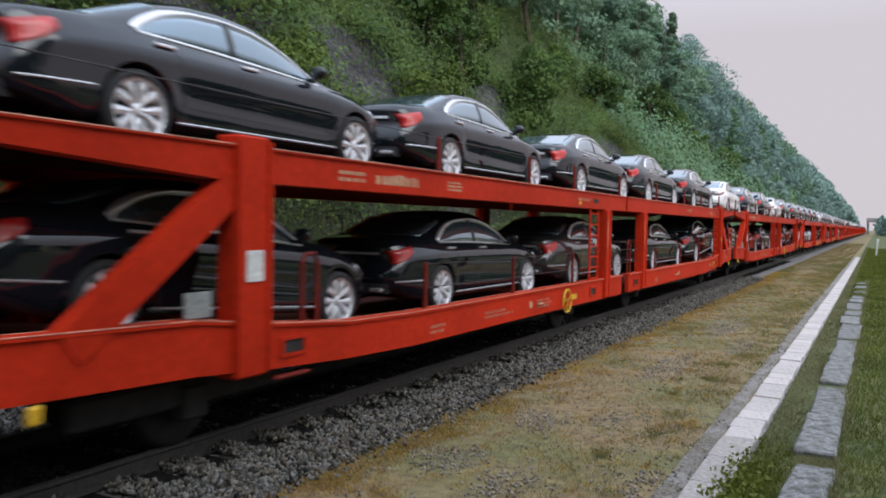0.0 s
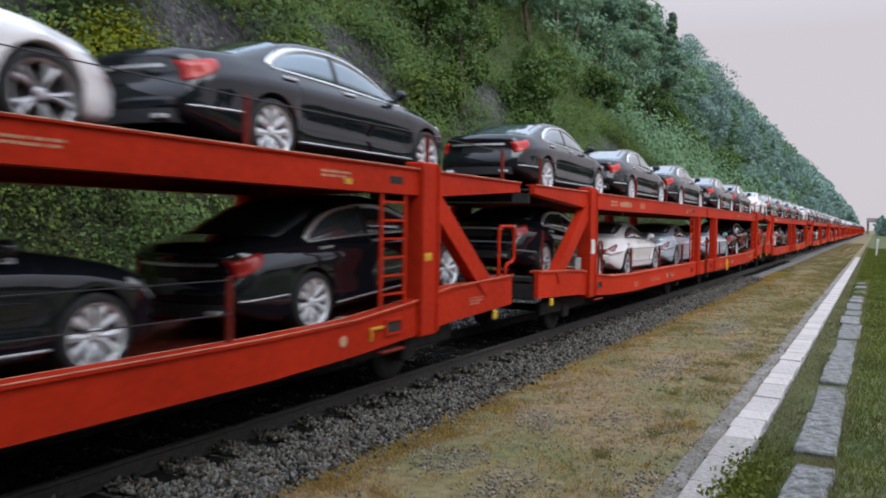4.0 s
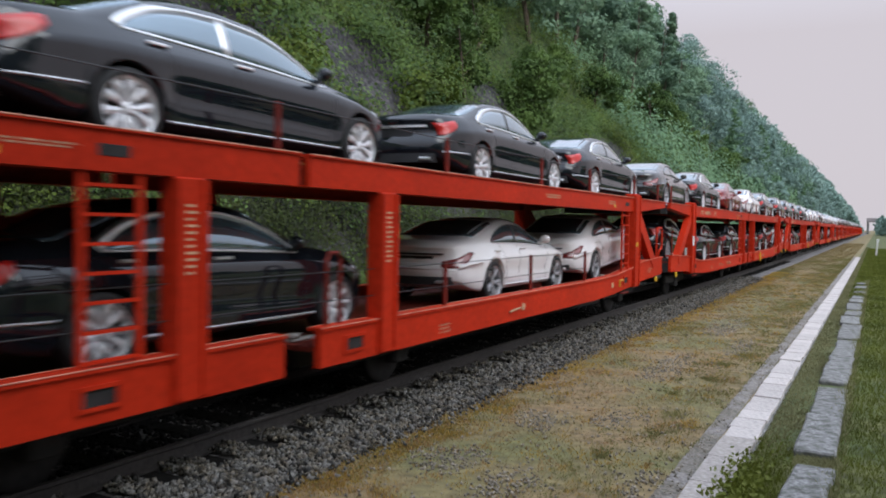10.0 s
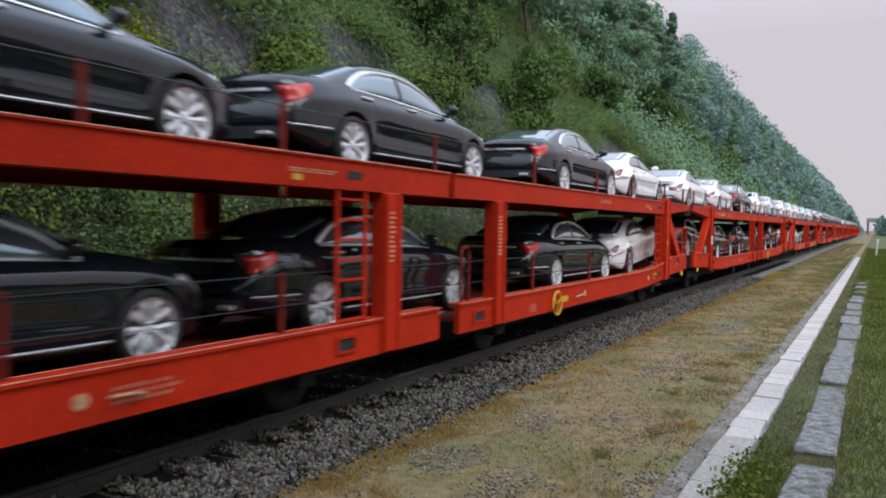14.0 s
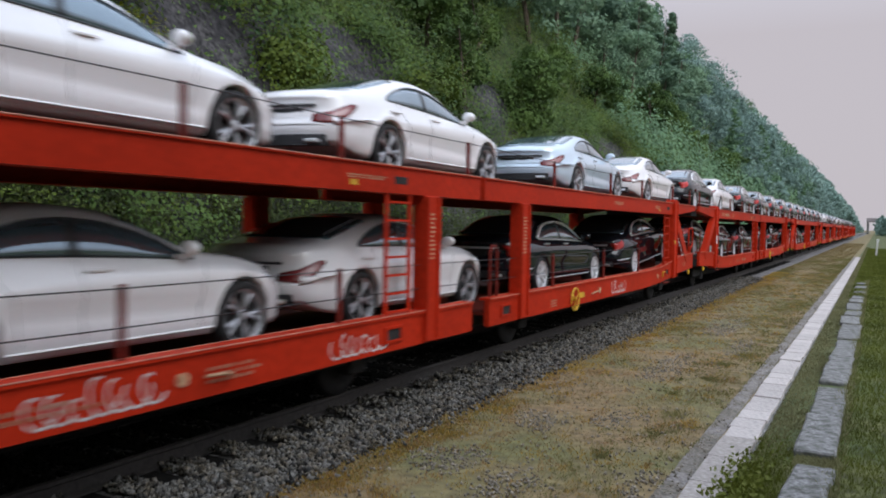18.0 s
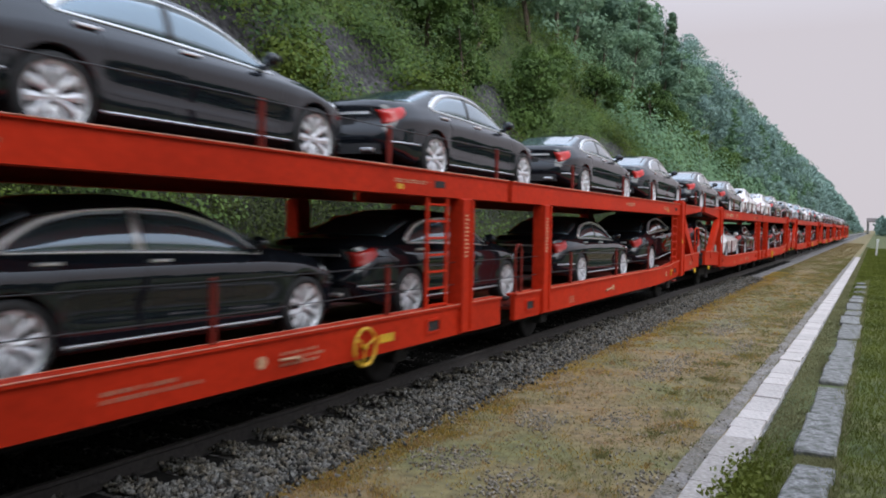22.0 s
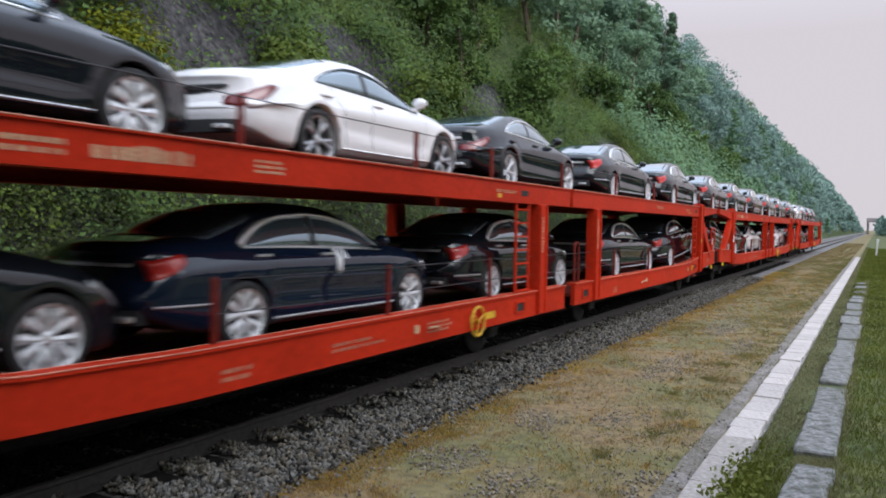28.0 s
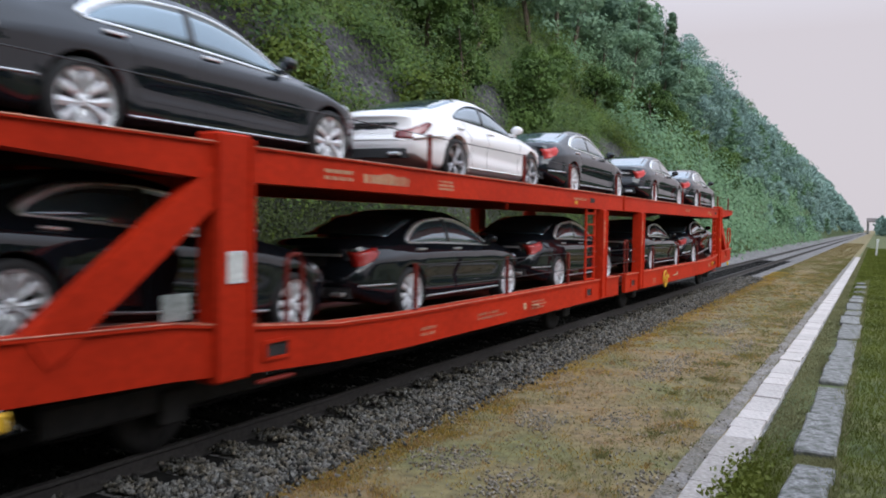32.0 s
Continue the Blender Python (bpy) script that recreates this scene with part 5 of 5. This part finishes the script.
def stony(a, b):
    return max(1 - ((a - p) / u) ** 2 - ((b - q) / v) ** 2 for p, q, u, v in STONY) + 0.9 * noise.noise((a * 2.2, b * 1.4, 61.0))


g = np.random.default_rng(41)
n = 56000
y = 2.5 + 36 * g.random(n) ** 1.9
x = -5.50 + 1.16 * g.random(n) + 0.10 * g.normal(size=n)
# the sleepers' ends show as dark gaps in the stones
gap = np.abs((y - 0.5 + 0.31) % 0.62 - 0.31) < 0.16
keep = ~(gap & (x < -5.04 + 0.06 * g.normal(size=n)))
x, y = x[keep], y[keep]
P = np.stack([x, y, -0.165 + 0.05 * g.random(len(x)) - 0.06 * np.clip((x + 4.7) / 0.4, 0, 1)], axis=1)
tagged(new("ballast_stones", stones_mesh("ballast_stones", P, 0.027, 42, PEBBLE)), "loose grey crushed stones beside the rail", "stones", kind="stuff")
# dark stones paint the train's shade between the rails, up to y = 48
n = 26000
y = 3.0 + 45 * g.random(n) ** 1.8
x = -7.9 + 2.2 * g.random(n)
P = np.stack([x, y, np.full(n, -0.19)], axis=1)
tagged(new("ballast_stones", stones_mesh("ballast_stones", P, 0.034, 43, OILED_SHADED)), "loose grey stones between the rails", "stones", kind="stuff")
n = 9000
P = np.stack([-5.50 + 1.16 * g.random(n), 2.7 - 9.7 * g.random(n), -0.165 + 0.05 * g.random(n)], axis=1)
tagged(new("ballast_stones", stones_mesh("ballast_stones", P, 0.035, 46, PEBBLE)), "loose grey crushed stones beside the rail", "stones", kind="stuff")
n = 15000
y = 5.0 + 40 * g.random(n) ** 1.5
x = -11.2 + 3.4 * g.random(n)
P = np.stack([x, y, np.full(n, -0.18)], axis=1)
tagged(new("ballast_stones", stones_mesh("ballast_stones", P, 0.036, 45, PEBBLE)), "loose grey stones beyond the track", "stones", kind="stuff")
pts = []
prng = random.Random(8)
while len(pts) < 5200:
    a, b = prng.uniform(-4.5, -1.40), 3.5 + 28 * prng.random() ** 1.7
    if stony(a, b) > 0.0 + 1.1 * prng.random() or (a > -1.60 and prng.random() < 0.25) or prng.random() < 0.05:
        pts.append((a, b, -0.19))
PALE = material("pale_verge_stone", (0.235, 0.205, 0.165), 0.95, 0, 0.2, 20, 0.3, island=True, rnd=0.4, spec=0.1)
tagged(new("verge_stones", stones_mesh("verge_stones", np.array(pts), 0.016, 44, PALE)), "pale stones scattered in the dry grass", "stones", kind="stuff")


def blades(name, x0, x1, y0, y1, count, height, mat, seed, label, keep, power=1.8, width=0.005):
    gg = random.Random(seed)
    pts = []
    while len(pts) < count:
        a, b = gg.uniform(x0, x1), y0 + (y1 - y0) * gg.random() ** power
        if keep(a, b) > gg.random():
            pts.append((a, b, -0.215))
    g = np.random.default_rng(seed)
    P = np.array(pts)
    n = len(P)
    th = g.uniform(0, 2 * math.pi, n)
    side = np.stack([np.cos(th), np.sin(th), np.zeros(n)], axis=1) * (width * (1 + P[:, 1:2] / 9))
    lean = g.normal(0, 0.45, (n, 3))
    lean[:, 2] = 1
    h = height * g.uniform(0.4, 1.3, (n, 1))
    top = P + lean * h
    mid = P + lean * h * 0.5 * np.array([0.6, 0.6, 1.1])
    Q = np.stack([P - side, P + side, top + side * 0.15, top - side * 0.15], axis=1)
    return tagged(new(name, quads_mesh(name, Q, mat)), label, "grass", kind="stuff")


patchy = lambda a, b: 0.75 + 0.8 * noise.noise((a * 0.8, b * 0.5, 20.0)) - 0.7 * max(0, stony(a, b)) - (1.0 if a > -1.6 else 0)
blades("dry_grass", -4.55, -1.55, 3.2, 150, 150000, 0.032, STRAW, 51, "short dry yellow-brown grass on the verge", patchy, 2.5, 0.0035)
blades("grass", -4.62, -3.6, 3.2, 50, 9000, 0.036, OLIVE, 57, "yellow-green grass along the edge of the ballast", lambda a, b: 0.35 + 1.1 * noise.noise((a * 1.1, b * 0.4, 44.0)) - 0.35 * (a + 4.62))
blades("grass", -4.4, -1.55, 3.2, 75, 46000, 0.036, OLIVE, 52, "patches of green grass among the dry grass", lambda a, b: -0.25 + 1.2 * noise.noise((a * 0.7, b * 0.35, 33.0)) + (0.25 if b > 14 else 0) + 0.55 * max(0, 1 - abs(a + 2.0) / 0.9), 1.9, 0.0035)
blades("moss", -1.04, -0.62, 3.2, 120, 42000, 0.028, MOSS, 53, "grey-green moss and short grass between the lids and the old stones", lambda a, b: 0.8, 2.0, 0.004)
blades("grass", -0.74, 3.6, 3.0, 110, 210000, 0.075, GRASS, 54, "lush green grass beside the old platform edge", lambda a, b: (0.85 if a > -0.30 + 0.05 * noise.noise((b * 2.0, 0.0, 1.0)) or b > 30 else 0.0) * (1.0 if a < 1.5 else 0.5), 2.6, 0.0026)
tuft = lambda a, b, s: noise.noise((a * 3.6, b * 2.2, s)) + 0.6 * noise.noise((a * 9.0, b * 6.0, s))
near_edge = lambda a: max(0.0, 1 - (a + 4.55) / 0.75)
blades("moss_grass", -4.6, -1.7, 3.4, 45, 80000, 0.036, GOLD, 61, "golden clumps of mossy grass on the verge", lambda a, b: 0.03 if stony(a, b) > 0.3 else -0.10 + 0.9 * tuft(a, b, 3.0) + 1.1 * near_edge(a - 0.12) + (0.1 if b < 9 else 0), 1.7, 0.0035)
blades("dead_weeds", -4.5, -1.8, 3.4, 40, 34000, 0.036, RUSSET, 62, "russet dead weeds along the ballast", lambda a, b: -0.15 + 1.0 * tuft(a, b, 17.0) + 0.55 * near_edge(a - 0.25) + (0.2 if b < 8 and a < -3.2 else 0), 1.7, 0.0035)
blades("grass", -2.6, -1.55, 3.4, 60, 22000, 0.036, OLIVE, 63, "green tufts of grass near the concrete lids", lambda a, b: -0.15 + 1.3 * tuft(a, b, 29.0), 1.7, 0.0035)
blades("grass", -1.02, -0.62, 3.2, 12, 9000, 0.060, GRASS, 64, "green grass between the lids and the old stones", lambda a, b: 0.9 if b < 7.4 else 0.35 * max(0, 9.5 - b), 1.2, 0.003)
blades("grass", -0.40, -0.2, 3.0, 40, 7000, 0.080, MOSS, 55, "dull grass leaning over the stones", lambda a, b: 0.6 if a > -0.30 else 0.12, 1.8, 0.003)
blades("moss", -0.64, -0.28, 8.22, 8.64, 2600, 0.045, MOSS, 56, "dull moss in the gap between the stones", lambda a, b: 0.9, 1.0, 0.003)
# the same grass behind the onlooker
for x0, x1, count, hh, mat, name, text in ((-4.55, -1.42, 12000, 0.040, STRAW, "dry_grass", "short dry yellow-brown grass on the verge"), (-1.04, -0.68, 2000, 0.05, OLIVE, "grass", "grass growing between the lids and the old stones"), (-0.2, 3.6, 18000, 0.065, GRASS, "grass", "lush green grass beside the old platform edge")):
    blades(name, x0, x1, 3.3, -7.0, count, hh, mat, int(count / 1000), text, lambda a, b: 0.85, 1.0)
# leafy weed leaning over the lids
n = 1300
P = np.stack([g.normal(-0.96, 0.10, n), g.normal(7.0, 0.55, n), -0.20 + 0.17 * g.random(n) ** 1.3], axis=1)
tagged(new("weed", quads_mesh("weed", leaf_quads(P, 0.030, g), GRASS)), "leafy green weed growing over the concrete lids", "plant")

# ---- far things along the line ----
post = tagged(new("marker_post"), "white trackside marker post", "post")
part("shaft", box(-0.07, 0.07, -0.05, 0.05, -0.3, 1.15, 0.02), PLATE, post)
part("cap", box(-0.10, 0.10, -0.07, 0.07, 1.15, 1.28, 0.02), PLATE, post)
post.matrix_basis = pose(0.08, 80.0, 0, 0, 4, 0)
RUST = material("rusty_bridge_steel", (0.34, 0.30, 0.30), 0.8, 0, 0.2, 3)
bridge = tagged(new("road_bridge"), "distant grey-brown road bridge over the line", "bridge")
part("deck", box(-5, 40, 0, 5, 6.6, 8.0, 0.05), RUST, bridge)
for x in (-4.2, 3.5, 20):
    part("pier", box(x - 0.6, x + 0.6, 0.8, 4.2, -0.4, 6.6, 0.05), STONE, bridge)
part("parapet", box(-5, 40, 0.0, 0.2, 8.0, 9.0, 0.02), RUST, bridge)
bridge.matrix_basis = pose(0, 520, 0)

# ---- pieces of the setting ----
trough = tagged(new("cable_trough", mesh_of("cable_trough", [(x, y, z) for y in (-7.2, 73) for x, z in ((-1.385, -0.24), (-1.385, -0.19), (-1.02, -0.19), (-1.02, -0.24))],
                [(0, 1, 5, 4), (1, 2, 6, 5), (2, 3, 7, 6)], STONE)), "row of pale concrete cable trough lids", "cable trough", kind="structure")
lid_meshes = {}
y = 2.9
prng = random.Random(17)
k = 0
while y < 73:
    ln = 0.85 if y < 8.5 else 0.48
    if ln not in lid_meshes:
        bm = box(-0.165, 0.165, 0, ln - (0.024 if ln < 0.6 else 0.008), -0.05, 0, 0.006)
        me = bpy.data.meshes.new("lid")
        bm.to_mesh(me)
        bm.free()
        me.materials.append(CONCRETE if ln < 0.6 else CONCRETE_GREY)
        lid_meshes[ln] = me
    sunk = 0.035 if k in (11, 18) else 0.0
    part_me("lid", lid_meshes[ln], trough, "sunken lid with earth on it" if sunk else "", pose(-1.205 + prng.uniform(-0.012, 0.012), y, -0.140 - sunk + prng.uniform(-0.008, 0.006), prng.uniform(-0.6, 0.6) + sunk * 60, prng.uniform(-1, 1) + sunk * 50, prng.uniform(-1.2, 1.2)))
    y += ln
    k += 1

edge = tagged(new("platform_edge", mesh_of("platform_edge", [(x, y, -0.23 + 0.0 * x) for y in (-7.2, 40) for x in (-0.70, -0.24)], [(0, 1, 3, 2)], TURF)), "broken row of old platform edge stones", "stones", kind="structure")
STONE_ROW = [(2.35, 1.9), (4.4, 1.85), (6.4, 1.83), (8.64, 1.70), (10.58, 2.05), (12.88, 2.4), (15.5, 2.5), (18.35, 2.3), (21.1, 1.6), (23.4, 1.1), (25.2, 1.8), (27.6, 0.9), (29.3, 1.4), (32.0, 1.0), (34.4, 1.2), (37.0, 0.8)]
for k, (y, ln) in enumerate(STONE_ROW):
    w = prng.uniform(0.17, 0.21)
    bm = box(-w, w, 0, ln, -0.12, 0, 0.02)
    bmesh.ops.subdivide_edges(bm, edges=bm.edges[:], cuts=4, use_grid_fill=True)
    for v in bm.verts:
        v.co += Vector((0.035 * noise.noise(v.co * 4 + Vector((k, 0, 0))), 0.04 * noise.noise(v.co * 3 + Vector((0, k, 3))), 0.006 * noise.noise(v.co * 7 + Vector((k, k, 9)))))
    ob = part("edge_stone", bm, STONE, edge)
    ob.matrix_basis = pose(-0.47 + prng.uniform(-0.02, 0.02), y, -0.13 + prng.uniform(-0.03, 0.01), prng.uniform(-1, 1), prng.uniform(-2, 2), prng.uniform(-1.5, 1.5))

brng = random.Random(18)
for k in range(12):
    part_me("lid", lid_meshes[0.85], trough, "", pose(-1.205 + brng.uniform(-0.012, 0.012), 2.9 - 0.85 * (k + 1), -0.140, brng.uniform(-0.6, 0.6), brng.uniform(-1, 1), brng.uniform(-1.2, 1.2)))
for k, y in enumerate((-6.9, -5.1, -3.4, -1.5, 0.4)):
    bm = box(-0.19, 0.19, 0, 1.62, -0.12, 0, 0.02)
    bmesh.ops.subdivide_edges(bm, edges=bm.edges[:], cuts=4, use_grid_fill=True)
    for v in bm.verts:
        v.co += Vector((0.035 * noise.noise(v.co * 4 + Vector((k + 30, 0, 0))), 0.04 * noise.noise(v.co * 3 + Vector((0, k + 30, 3))), 0.015 * noise.noise(v.co * 5 + Vector((k, k, 39)))))
    part("edge_stone", bm, STONE, edge).matrix_basis = pose(-0.47, y, -0.135, 0.5 - 0.3 * k, 1 - 0.5 * k, 0.6 - 0.3 * k)

bm = box(-1.3, 1.3, -0.13, 0.13, -0.30, -0.170, 0.015)
sleeper_me = bpy.data.meshes.new("sleeper")
bm.to_mesh(sleeper_me)
bm.free()
sleeper_me.materials.append(SLEEPER)
for k in range(112):
    part_me("sleeper", sleeper_me, track, "", pose(TRACK_X + prng.uniform(-0.03, 0.03), 0.5 + (k - 15) * 0.62, prng.uniform(-0.01, 0.012), 0, 0, prng.uniform(-1, 1)))


def motions():
    """The train comes towards the camera, all wagons and cars together."""
    for k, ob in enumerate(wagons):
        walk(ob, [(t, pose(TRACK_X, WAGON_Y0 + k * PITCH_LEN - d, 0)) for t, d in TRAVEL])
    # every wheelset rolls on the rail
    turn = 75.0
    step = radians(turn) * 0.42
    ts, ds = zip(*TRAVEL)
    fine = np.linspace(0, 32.0, 961)
    way = np.interp(fine, ts, ds) - ds[0]
    marks = [0.0] + [float(np.interp(i * step, way, fine)) for i in range(1, int(way[-1] / step) + 1)] + [32.0]
    rolled = [(t, math.degrees(float(np.interp(t, fine, way)) / 0.42)) for t in marks]
    for ob in wagons:
        for wheelset in [q for q in ob.children if q.name.startswith("wheelset")]:
            y = wheelset.location.y
            walk(wheelset, [(t, pose(0, y, 0.42, q)) for t, q in rolled])
    for ob, k, (s, z, tilt) in cars:
        walk(ob, [(t, pose(TRACK_X, WAGON_Y0 + k * PITCH_LEN + s - d, z, tilt)) for t, d in TRAVEL])


motions()
